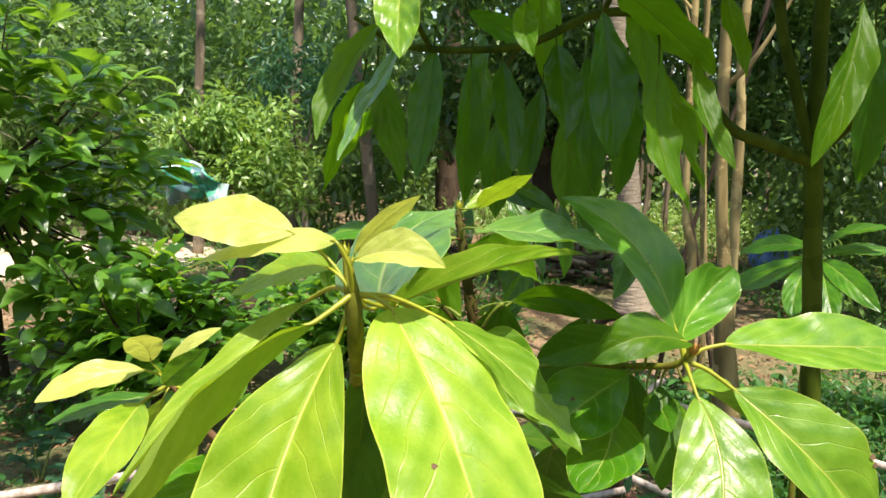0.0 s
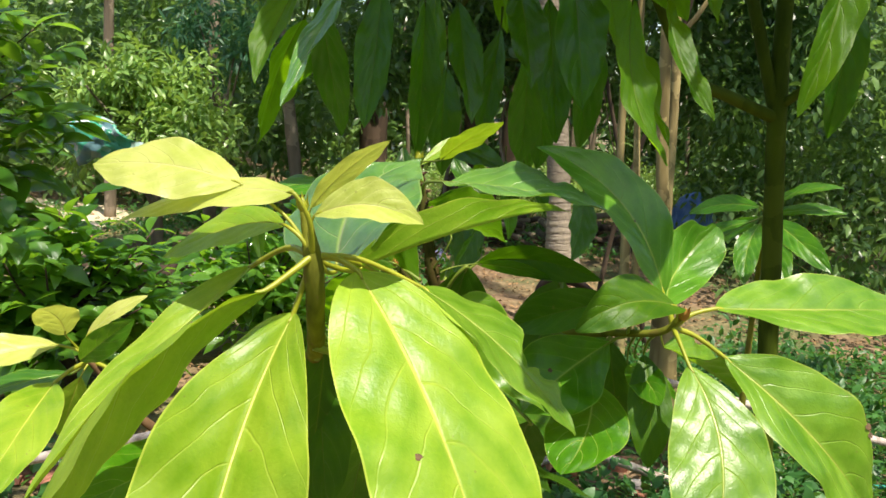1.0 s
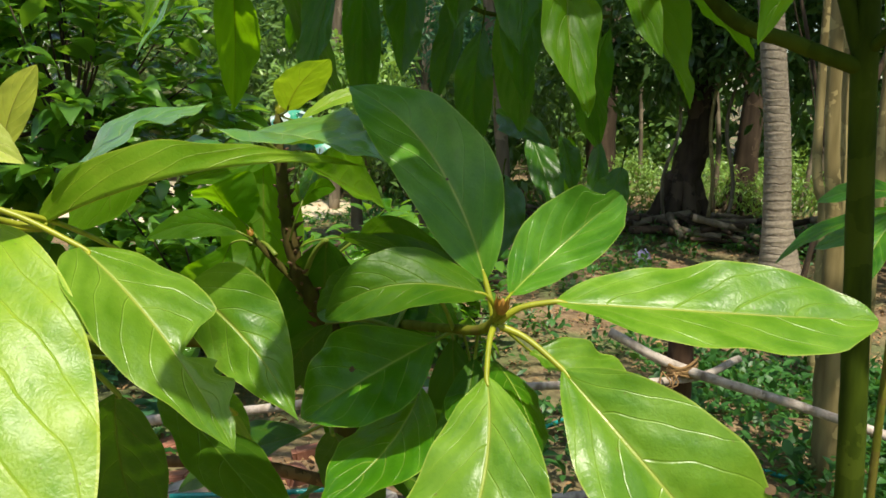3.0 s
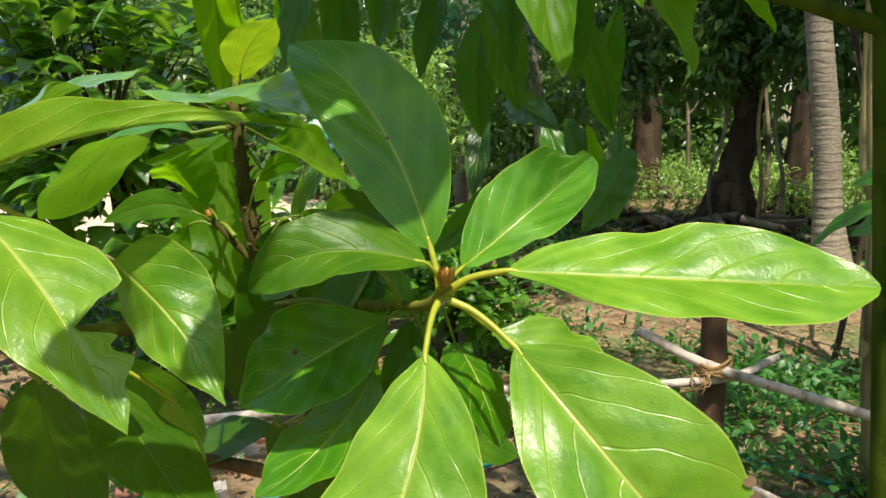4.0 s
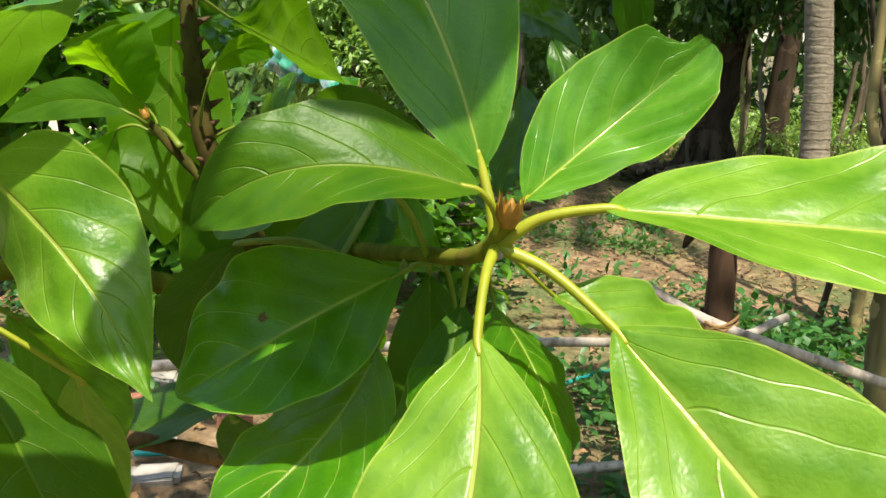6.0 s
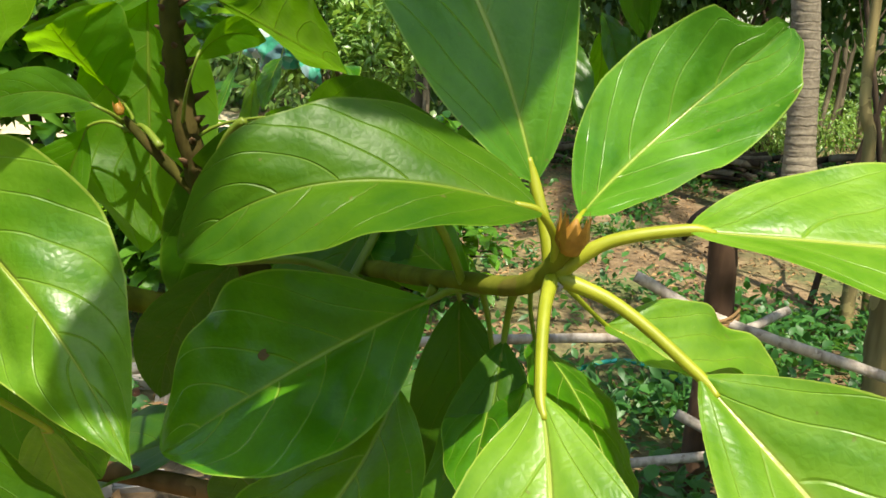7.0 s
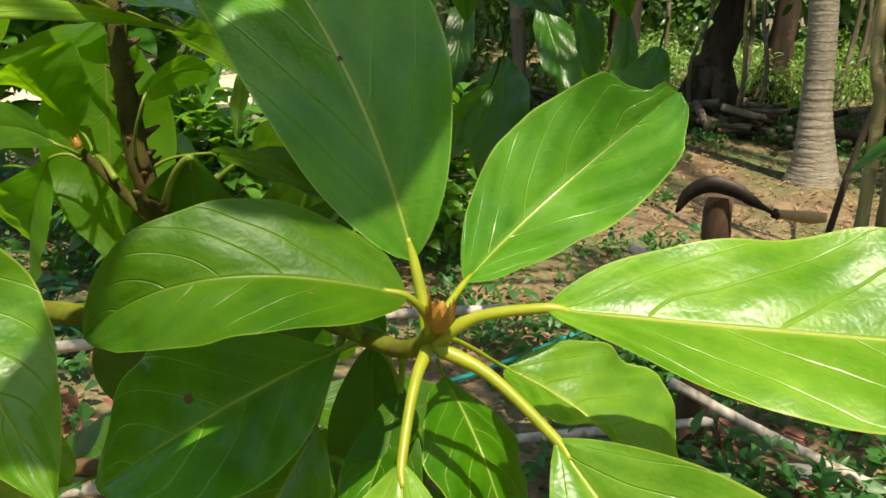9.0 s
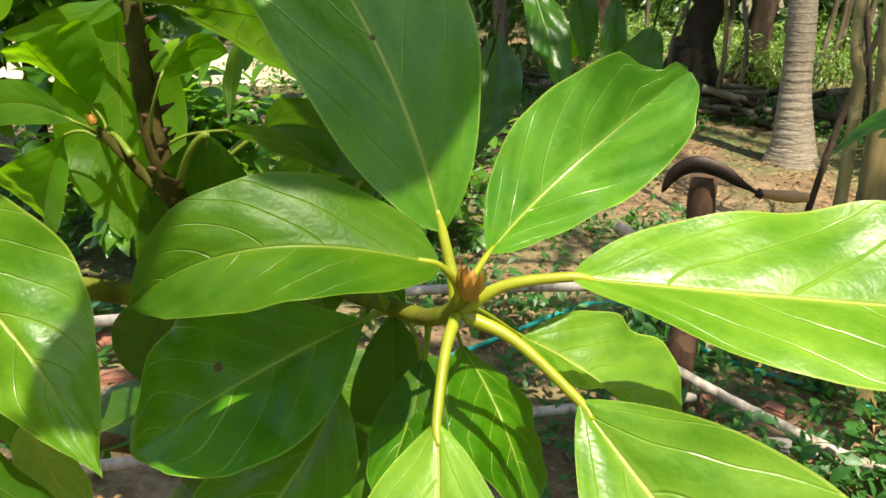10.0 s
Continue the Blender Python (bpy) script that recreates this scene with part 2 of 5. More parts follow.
M_POLE = bark_material("peeled pole", (0.22, 0.175, 0.14), (0.58, 0.50, 0.43), 48.0, 0.3, 0.7, 0.004, (0.56, 0.49, 0.43))
M_POST = bark_material("post wood", (0.055, 0.032, 0.02), (0.16, 0.095, 0.06), 22.0, 0.2, 0.9, 0.006)
M_ROPE = plain_material("coir rope", (0.16, 0.085, 0.03), (0.36, 0.22, 0.09), 150.0, 0.9, 0.8, 0.002)
M_IRON = plain_material("forged iron", (0.022, 0.016, 0.014), (0.055, 0.042, 0.036), 60.0, 0.55, 0.4, 0.001, 0.75)
M_HANDLE = plain_material("turned wood", (0.30, 0.17, 0.07), (0.48, 0.30, 0.14), 40.0, 0.5, 0.2, 0.001)
M_HOSE = plain_material("green hose", (0.01, 0.22, 0.20), (0.02, 0.32, 0.29), 40.0, 0.35, 0.1, 0.001)
M_BRICK = plain_material("broken brick", (0.22, 0.085, 0.05), (0.38, 0.17, 0.11), 40.0, 0.9, 0.7, 0.004)
M_STONE = plain_material("pale stone", (0.25, 0.22, 0.19), (0.48, 0.44, 0.40), 30.0, 0.9, 0.7, 0.004)
M_LITTER = small_leaf_material("leaf litter", (0.10, 0.055, 0.022), (0.42, 0.25, 0.11), (0.15, 0.08, 0.03), 0.1, 0.8)
M_WEED = small_leaf_material("weeds", (0.018, 0.085, 0.018), (0.060, 0.19, 0.035), (0.16, 0.38, 0.04), 0.3, 0.45)
M_SHRUB = small_leaf_material("shrub leaf", (0.010, 0.058, 0.008), (0.125, 0.290, 0.034), (0.32, 0.62, 0.03), 0.36, 0.20)
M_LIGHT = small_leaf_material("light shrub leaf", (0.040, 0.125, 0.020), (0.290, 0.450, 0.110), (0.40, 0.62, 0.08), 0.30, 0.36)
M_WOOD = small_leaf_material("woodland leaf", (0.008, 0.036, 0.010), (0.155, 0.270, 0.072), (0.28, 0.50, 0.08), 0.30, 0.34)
M_FERN = small_leaf_material("blue-green fern leaf", (0.025, 0.10, 0.045), (0.06, 0.17, 0.075), (0.12, 0.35, 0.10), 0.3, 0.5)
M_TARP = plain_material("blue sheet", (0.035, 0.10, 0.34), (0.20, 0.33, 0.58), 9.0, 0.5, 0.3, 0.01)


def ground_material():
    k = Nodes("ground soil")
    fine, mid, big = k.noise(38.0, 8.0), k.noise(5.0, 6.0), k.noise(0.8, 3.0)
    tone = k.math("ADD", k.math("MULTIPLY", fine, 0.45), k.math("MULTIPLY", mid, 0.55))
    soil = k.ramp(tone, [(0.30, (0.070, 0.044, 0.024)), (0.50, (0.18, 0.118, 0.062)), (0.72, (0.40, 0.28, 0.16))])
    grass = k.ramp(fine, [(0.3, (0.03, 0.06, 0.015)), (0.7, (0.12, 0.17, 0.05))])
    cover = k.ramp(big, [(0.46, (0.0, 0.0, 0.0)), (0.58, (1.0, 1.0, 1.0))])
    sep = k.tree.nodes.new("ShaderNodeSeparateColor")
    k.link(cover, sep.inputs[0])
    k.color(k.mix(k.math("MULTIPLY", sep.outputs[0], 0.75), soil, grass))
    k.rough(0.95)
    k.bump(tone, 0.9, 0.02)
    return k.mat


M_GROUND = ground_material()


# ---- mesh helpers ----
def mesh_from(name, verts, faces, material, smooth=True, uvs=None):
    me = bpy.data.meshes.new(name)
    me.from_pydata([tuple(v) for v in verts], [], [tuple(f) for f in faces])
    if smooth:
        me.polygons.foreach_set("use_smooth", [True] * len(me.polygons))
    if uvs is not None:
        layer = me.uv_layers.new(name="UVMap")
        loops = np.empty(len(me.loops), dtype=np.int32)
        me.loops.foreach_get("vertex_index", loops)
        layer.data.foreach_set("uv", np.asarray(uvs, dtype=np.float32)[loops].ravel())
    me.materials.append(material)
    me.update()
    return me


def child(name, me, parent, label=""):
    ob = new(name, me)
    ob.parent = parent
    if label:
        tagged(ob, label)
    return ob


def part(name, bm, material, parent, label=""):
    me = bpy.data.meshes.new(name)
    bm.to_mesh(me)
    bm.free()
    me.polygons.foreach_set("use_smooth", [True] * len(me.polygons))
    me.materials.append(material)
    return child(name, me, parent, label)


def thing(name, place, label, category, group="", kind=""):
    ob = new(name)
    ob.location = place
    ob.empty_display_size = 0.05
    return tagged(ob, label, category, group, kind)


def smooth_path(points, steps):
    """A Catmull-Rom curve through the points; returns places and the share of the way."""
    pts = [Vector(p) for p in points]
    ext = [2 * pts[0] - pts[1]] + pts + [2 * pts[-1] - pts[-2]]
    out = []
    for i in range(len(pts) - 1):
        a, b, c, d = ext[i:i + 4]
        for j in range(steps):
            t = j / steps
            out.append(0.5 * (2 * b + (c - a) * t + (2 * a - 5 * b + 4 * c - d) * t * t + (3 * b - a - 3 * c + d) * t ** 3))
    out.append(pts[-1])
    return out


def tube(points, radii, sides=10, steps=6, rough=0.0, rings=0.0, ring_gap=0.05, seed=0):
    """A tapered round limb along a curve, closed at both ends. rings: height of leaf scars round it."""
    path = smooth_path(points, steps)
    rng = random.Random(seed)
    n = len(path)
    share = [i / (n - 1) for i in range(n)]
    rad = np.interp(share, np.linspace(0, 1, len(radii)), radii)
    verts, faces = [], []
    side = None
    run = 0.0
    for i, p in enumerate(path):
        d = (path[min(i + 1, n - 1)] - path[max(i - 1, 0)]).normalized()
        if side is None:
            side = d.orthogonal().normalized()
        side = (side - d * side.dot(d)).normalized()
        other = d.cross(side)
        if i:
            run += (p - path[i - 1]).length
        for s in range(sides):
            a = 2 * math.pi * s / sides
            r = rad[i] * (1 + rough * (rng.random() - 0.5))
            if rings:
                r += rings * (0.5 + 0.5 * math.cos(2 * math.pi * run / ring_gap)) ** 3
            verts.append(p + (side * math.cos(a) + other * math.sin(a)) * r)
    for i in range(n - 1):
        for s in range(sides):
            t = (s + 1) % sides
            faces.append((i * sides + s, i * sides + t, (i + 1) * sides + t, (i + 1) * sides + s))
    faces.append(tuple(reversed(range(sides))))
    faces.append(tuple(range((n - 1) * sides, n * sides)))
    return verts, faces


def limb(name, parent, points, radii, material, label="", **more):
    return child(name, mesh_from(name, *tube(points, radii, **more), material), parent, label)


# ---- a leaf of the avocado ----
def leaf(parent, material, stem, base, tip, normal, width, bow, side, fold, peak, bites=(), wave=1.0, droop=0.0, spots=(), stalk=None, thick=0.92, twist=0.0, ends=None, label=""):
    """One blade from base to tip, facing normal, with its stalk from the stem. bow: arch; side: sickle bend; fold: trough along
    the midrib; peak: where it is widest; ends: how pointed the base and the tip are; bites: (place along, side, depth, length) eaten from the edge."""
    rng = random.Random(round(base[0] * 977 + base[1] * 331 + tip[2] * 733, 3))
    b, e, n = Vector(base), Vector(tip), Vector(normal)
    d = e - b
    length = d.length
    u = d / length
    n = (n - u * n.dot(u)).normalized()
    w = u.cross(n)
    rows, cols = 50, 8
    k = 1.62
    pa, pb = ends or (peak * k, (1 - peak) * k)
    peak = pa / (pa + pb)
    top = peak ** pa * (1 - peak) ** pb
    ph = [rng.random() * 6.28 for _ in range(4)]
    verts, uvs, faces = [], [], []
    for i in range(rows + 1):
        s = i / rows
        c = b + d * s + (n * bow + w * side) * (4 * s * (1 - s) * length) - Vector((0, 0, droop * length * s * s))
        hw = 0.5 * width * (max(s, 0.0008) ** pa * max(1 - s, 0.0008) ** pb) / top
        hw *= 1 - 0.35 * max(0.0, (s - 0.86) / 0.14) * (1 - s) / 0.14
        ca, sa = math.cos(twist * (s - 0.5)), math.sin(twist * (s - 0.5))
        wt, nt = w * ca + n * sa, n * ca - w * sa
        for j in range(-cols, cols + 1):
            q = j / cols
            h = hw
            for at, on, depth, size in bites:
                if on * q > 0 and abs(s - at) < size:
                    h *= 1 - depth * (1 - ((s - at) / size) ** 2) * (0.9 + 0.1 * math.sin(s * 75))
            off = abs(q) * h
            lift = math.sin(fold) * off + wave * width * 0.035 * q * q * math.sin(s * 13 + ph[0] + (1.3 if q > 0 else 0)) * math.sin(math.pi * s)
            turn = 5.4 * (s - (0.5 * abs(q)) ** 1.4) + (0.45 if q > 0 else 0.0)
            lift += wave * width * 0.022 * abs(math.sin(math.pi * turn)) * min(1.0, 4 * abs(q)) * (1 - 0.6 * abs(q)) * math.sin(math.pi * s)
            lift += wave * width * 0.012 * abs(q) * math.sin(s * 29 + ph[1] + 2.0 * abs(q)) - 0.010 * width * math.exp(-abs(q) * 9)
            lift += wave * width * 0.030 * abs(q) * noise.noise((s * 7 + ph[2] * 9, q * 2.2, ph[3])) * math.sin(math.pi * s)
            verts.append(c + wt * (q * h * math.cos(fold)) + nt * lift)
            uvs.append((0.5 + 0.5 * q, s))
    across = 2 * cols + 1
    for i in range(rows):
        for j in range(across - 1):
            a = i * across + j
            faces.append((a, a + 1, a + across + 1, a + across))
    verts0 = verts
    ob = child("leaf", mesh_from("leaf", verts, faces, material, True, uvs), parent, label)
    if stem is not None:
        st = Vector(stem)
        gap = (b - st).length
        out = (d + (n * bow + w * side) * 4 * length).normalized()
        thick *= min(1.0, max(0.45, length / 0.25))
        a = st.lerp(b, 0.55) - out * 0.12 * gap + Vector((0, 0, 0.05 * gap))
        verts, faces = tube([st, a, b - n * 0.0008, b + out * 0.012 - n * 0.0016], [0.0046 * thick, 0.0034 * thick, 0.0030 * thick, 0.0014], 8, 5)
        child("petiole", mesh_from("petiole", verts, faces, stalk or (M_STALK if material in (M_SHADED, M_MID) else M_PETIOLE)), ob)
    for at, q, size in spots:
        i = round(at * rows)
        p = verts0[i * across + cols + round(q * cols)]
        ring = [p + n * 0.0006 + (u * math.cos(t) + w * math.sin(t)) * size * (0.75 + 0.4 * noise.noise((t * 1.7, at * 9, q * 5))) for t in np.linspace(0, 2 * math.pi, 11)[:-1]]
        child("blemish", mesh_from("blemish", [p + n * 0.0012, *ring], [(0, k + 1, (k + 1) % 10 + 1) for k in range(10)], M_BLEMISH), ob, "small brown blemish")
    return ob


def bud(parent, at, up, size, material=None):
    """A pointed bud at a shoot's end: a full core with short scales pressed against it."""
    bm = bmesh.new()
    axis = Vector(up).normalized()
    turn = axis.to_track_quat("Z", "Y").to_matrix().to_4x4()
    rows = [(0.0, 0.20), (0.2, 0.25), (0.4, 0.20), (0.58, 0.11), (0.72, 0.03)]
    rings = [[bm.verts.new(Vector(at) + turn @ Vector((math.cos(a) * r * size, math.sin(a) * r * size, h * size))) for a in np.linspace(0, 2 * math.pi, 9)[:-1]] for h, r in rows]
    for low, high in zip(rings, rings[1:]):
        for k in range(8):
            bm.faces.new((low[k], low[(k + 1) % 8], high[(k + 1) % 8], high[k]))
    bm.faces.new(rings[-1])
    bm.faces.new(rings[0][::-1])
    rng = random.Random(5)
    for i in range(11):
        a = i * 2.4
        side, across = Vector((math.cos(a), math.sin(a), 0)), Vector((-math.sin(a), math.cos(a), 0))
        tall = rng.uniform(0.45, 1.0)
        pts = [(0.18, 0.0, 0.0), (0.25, 0.15, 0.35 * tall), (rng.uniform(0.2, 0.36), 0.0, tall), (0.25, -0.15, 0.35 * tall), (0.33, 0.0, 0.35 * tall)]
        v = [bm.verts.new(Vector(at) + turn @ ((side * r + across * w) * size + Vector((0, 0, h * size)))) for r, w, h in pts]
        for f in ((0, 1, 4), (1, 2, 4), (2, 3, 4), (3, 0, 4)):
            bm.faces.new([v[k] for k in f])
    part("bud", bm, material or M_BUD, parent, "brown unopened leaf bud")


# ---- ground ----
def ground_height(x, y):
    far = min(1.0, max(0.0, (math.hypot(x, y) - 3) / 10))
    return 0.03 * noise.noise((x * 0.9, y * 0.9, 0.3)) + 0.012 * noise.noise((x * 4, y * 4, 1.7)) + 0.10 * far * noise.noise((x * 0.2, y * 0.2, 5.0))


def build_ground():
    xs = sorted({round(v, 3) for v in [*np.linspace(-4, 4, 90), *np.linspace(-12, -4, 30), *np.linspace(4, 12, 30), -400, -120, -40, -20, 20, 40, 120, 400]})
    ys = sorted({round(v, 3) for v in [*np.linspace(0.5, 10, 110), *np.linspace(10, 24, 40), *np.linspace(-6, 0.5, 12), -400, -100, -20, 40, 120, 400]})
    verts = [(x, y, ground_height(x, y) if abs(x) < 13 and -7 < y < 25 else 0.0) for y in ys for x in xs]
    nx = len(xs)
    faces = [(j * nx + i, j * nx + i + 1, (j + 1) * nx + i + 1, (j + 1) * nx + i) for j in range(len(ys) - 1) for i in range(nx - 1)]
    ob = new("ground", mesh_from("ground", verts, faces, M_GROUND))
    tagged(ob, "brown earth with patches of thin grass", "ground", kind="structure")


build_ground()


def sand_patch():
    """Pale dry sand lying open to the sun between the shrubs and the wood."""
    k = Nodes("pale dry sand")
    fine, wide = k.noise(30.0, 8.0), k.noise(2.0, 4.0)
    tone = k.math("ADD", k.math("MULTIPLY", fine, 0.5), k.math("MULTIPLY", wide, 0.5))
    k.color(k.ramp(tone, [(0.32, (0.34, 0.26, 0.16)), (0.52, (0.58, 0.48, 0.33)), (0.72, (0.74, 0.65, 0.48))]))
    k.rough(0.95)
    k.bump(fine, 0.8, 0.012)
    verts, faces = [(-6.3, 8.0, ground_height(-6.3, 8.0) + 0.09)], []
    rings, spokes = 9, 48
    for i in range(1, rings + 1):
        for j in range(spokes):
            a = 2 * math.pi * j / spokes
            r = i / rings * (1 + 0.28 * noise.noise((math.cos(a) * 1.6, math.sin(a) * 1.6, 3.0)))
            x, y = -6.3 + 3.6 * r * math.cos(a), 8.0 + 1.9 * r * math.sin(a)
            verts.append((x, y, ground_height(x, y) + (0.09 * (1 - (i / rings) ** 2) - 0.03 * (i == rings)) + 0.02 * noise.noise((x * 2, y * 2, 0.0)) * (i < rings)))
    faces += [(0, 1 + j, 1 + (j + 1) % spokes) for j in range(spokes)]
    for i in range(rings - 1):
        for j in range(spokes):
            a, b = 1 + i * spokes + j, 1 + i * spokes + (j + 1) % spokes
            faces.append((a, a + spokes, b + spokes, b))
    tagged(new("sand", mesh_from("sand", verts, faces, k.mat)), "pale dry sand lying open to the sun", "sand", kind="structure")


sand_patch()


# ---- leaves in numbers ----
def blades(places, dirs, normals, lengths, widths, fold=0.25, bend=0.2):
    """Many small pointed blades as one mesh: six corners each, creased along the midrib and drooping to the tip."""
    p, u, n = (np.asarray(v, float) for v in (places, dirs, normals))
    u = u / np.linalg.norm(u, axis=1, keepdims=True)
    n = n - (n * u).sum(1, keepdims=True) * u
    n = n / np.maximum(np.linalg.norm(n, axis=1, keepdims=True), 1e-6)
    w = np.cross(u, n)
    L, W = np.asarray(lengths)[:, None], np.asarray(widths)[:, None]
    mid = p + u * L * 0.45 + n * L * bend * 0.25
    tip = p + u * L - n * L * bend * 0.35
    low_l, low_r = (p + u * L * 0.38 + s * w * W * 0.5 + n * (W * fold * 0.5 + L * bend * 0.2) for s in (-1, 1))
    hi_l, hi_r = (p + u * L * 0.72 + s * w * W * 0.36 + n * (W * fold * 0.4 + L * bend * 0.02) for s in (-1, 1))
    count = len(p)
    verts = np.stack([p, low_l, hi_l, tip, hi_r, low_r, mid], 1).reshape(-1, 3)
    k = np.arange(count)[:, None] * 7
    tris = np.concatenate([k + t for t in ([0, 6, 1], [1, 6, 2], [2, 6, 3], [3, 6, 4], [4, 6, 5], [5, 6, 0])], 1).reshape(-1, 3)
    return verts, tris


def oval_blades(places, dirs, normals, lengths, widths, fold=0.25, bend=0.2):
    """Larger oval leaves with a curved outline, arched along the midrib."""
    p, u, n = (np.asarray(v, float) for v in (places, dirs, normals))
    u = u / np.linalg.norm(u, axis=1, keepdims=True)
    n = n - (n * u).sum(1, keepdims=True) * u
    n = n / np.maximum(np.linalg.norm(n, axis=1, keepdims=True), 1e-6)
    w = np.cross(u, n)
    L, W = np.asarray(lengths)[:, None], np.asarray(widths)[:, None]
    rows = []
    for at, wide in ((0.0, 0.03), (0.12, 0.42), (0.30, 0.85), (0.48, 1.0), (0.66, 0.88), (0.83, 0.52), (1.0, 0.02)):
        c = p + u * L * at + n * L * bend * (1.3 * at * (1 - at) - 0.35 * at * at)
        rise = n * W * wide * fold * 0.5
        rows += [c - w * W * wide * 0.5 + rise, c, c + w * W * wide * 0.5 + rise]
    verts = np.stack(rows, 1).reshape(-1, 3)
    k = np.arange(len(p))[:, None] * 21
    quads = []
    for r in range(6):
        for j in (0, 1):
            a = r * 3 + j
            quads += [[a, a + 1, a + 4], [a, a + 4, a + 3]]
    tris = np.concatenate([k + t for t in quads], 1).reshape(-1, 3)
    return verts, tris


def array_mesh(name, verts, tris, material):
    me = bpy.data.meshes.new(name)
    me.vertices.add(len(verts))
    me.vertices.foreach_set("co", np.asarray(verts, np.float32).ravel())
    me.loops.add(tris.size)
    me.loops.foreach_set("vertex_index", tris.astype(np.int32).ravel())
    me.polygons.add(len(tris))
    me.polygons.foreach_set("loop_start", np.arange(0, tris.size, 3, dtype=np.int32))
    me.polygons.foreach_set("use_smooth", np.ones(len(tris), dtype=bool))
    me.materials.append(material)
    me.update(calc_edges=True)
    return me


def crown_points(rng, clumps, per, spread):
    """Places clustered round clump centres, and the way outwards from each centre."""
    c = np.repeat(np.asarray(clumps, float), per, axis=0)
    off = rng.normal(size=c.shape)
    off /= np.linalg.norm(off, axis=1, keepdims=True)
    off *= (rng.random((len(c), 1)) ** 0.5) * spread
    return c + off, off / spread


def crown(rng, clumps, per, spread, size, slim, droop=0.5):
    p, out = crown_points(rng, clumps, per, spread)
    u = out + rng.normal(size=p.shape) * 0.6
    u[:, 2] -= droop
    n = rng.normal(size=p.shape) * 0.5 + out * 0.4
    n[:, 2] += 0.9
    L = size * rng.uniform(0.65, 1.25, len(p))
    return blades(p, u, n, L, L * slim)


def tree(name, label, base, path, radii, clumps, per, spread, size, slim, leaf_mat, bark, seed, limbs=6, group="woodland trees", droop=0.5):
    """A trunk with limbs to its clumps, and a crown of many blades."""
    rng = np.random.default_rng(seed)
    root = thing(name, base, label, "tree", group)
    limb("trunk", root, path, radii, bark, rough=0.12, sides=12, seed=seed)
    for c in clumps[:limbs]:
        a = Vector(path[-1]).lerp(Vector(path[-2]), 0.15 + 0.7 * rng.random())
        limb("limb", root, [a, a.lerp(Vector(c), 0.5) + Vector((0, 0, 0.1)), Vector(c)], [radii[-1] * 0.7, radii[-1] * 0.45, radii[-1] * 0.2], bark, sides=6, steps=4)
    verts, tris = crown(rng, clumps, per, spread, size, slim, droop)
    child("crown", array_mesh("crown", verts, tris, leaf_mat), root)
    return root


# ---- the young avocado plant in front ----
plant = thing("avocado_plant", (0.2, 1.5, 0.0), "young avocado plant with broad glossy green leaves and yellow new shoots", "plant")


def settle(root):
    """Parts were built in world places: keep them there under their moved parent."""
    inv = Matrix.Translation(-root.location)
    for o in root.children:
        o.matrix_parent_inverse = inv


HUB_A, HUB_B, HUB_C, HUB_D = (0.049, 1.005, 1.197), (0.470, 1.237, 1.083), (0.135, 1.42, 1.215), (-0.325, 1.34, 0.96)
limb("stem", plant, [(0.21, 1.5, -0.02), (0.20, 1.48, 0.5), (0.205, 1.455, 0.92), (0.162, 1.412, 1.076), (0.135, 1.42, 1.215), (0.126, 1.432, 1.262)],
     [0.021, 0.018, 0.0125, 0.0088, 0.0068, 0.004], M_SHOOT, "upright brown-green stem with leaf scars", sides=14, steps=22, rough=0.34, rings=0.0014, ring_gap=0.017)
limb("branch", plant, [(0.19, 1.46, 0.90), (0.30, 1.37, 1.02), (0.40, 1.285, 1.058), (0.455, 1.245, 1.074), (0.478, 1.232, 1.10)], [0.008, 0.006, 0.005, 0.0050, 0.004], M_STEM, steps=8, rough=0.15)
limb("branch", plant, [(0.185, 1.455, 0.94), (0.07, 1.35, 0.985), (0.02, 1.20, 1.01), (0.045, 1.06, 1.09), (0.050, 1.01, 1.18), (0.038, 1.02, 1.238)], [0.010, 0.009, 0.009, 0.0095, 0.0105, 0.005], M_STEM, steps=8, rough=0.12)
limb("branch", plant, [(0.195, 1.47, 0.76), (0.06, 1.43, 0.785), (-0.10, 1.40, 0.78), (-0.25, 1.36, 0.86), (-0.325, 1.335, 0.965)], [0.009, 0.009, 0.008, 0.007, 0.005], M_TWIG, steps=8, rough=0.15)
limb("branch", plant, [(0.168, 1.414, 1.050), (0.135, 1.410, 1.078), (0.105, 1.404, 1.108)], [0.0055, 0.0045, 0.003], M_SHOOT, rough=0.2)
spur_rng = random.Random(6)
for i in range(62):
    z = 0.93 + 0.0052 * i
    a = i * 2.4
    c = Vector((float(np.interp(z, [0.92, 1.076, 1.215, 1.262], [0.205, 0.162, 0.135, 0.126])), float(np.interp(z, [0.92, 1.076, 1.215, 1.262], [1.455, 1.412, 1.42, 1.432])), z))
    out = Vector((math.cos(a), math.sin(a), 0.5)).normalized()
    spur_bm = bmesh.new()
    bmesh.ops.create_cone(spur_bm, cap_ends=True, segments=6, radius1=0.0042, radius2=0.0008, depth=spur_rng.uniform(0.008, 0.016), matrix=Matrix.Translation(c + out * float(np.interp(z, [0.92, 1.26], [0.0155, 0.008]))) @ out.to_track_quat("Z", "Y").to_matrix().to_4x4())
    part("leaf_scar", spur_bm, M_SCAR, plant, "short brown scar of a fallen leaf")
bud(plant, (0.478, 1.228, 1.097), (0.15, -0.2, 1), 0.022)
scar_bm = bmesh.new()
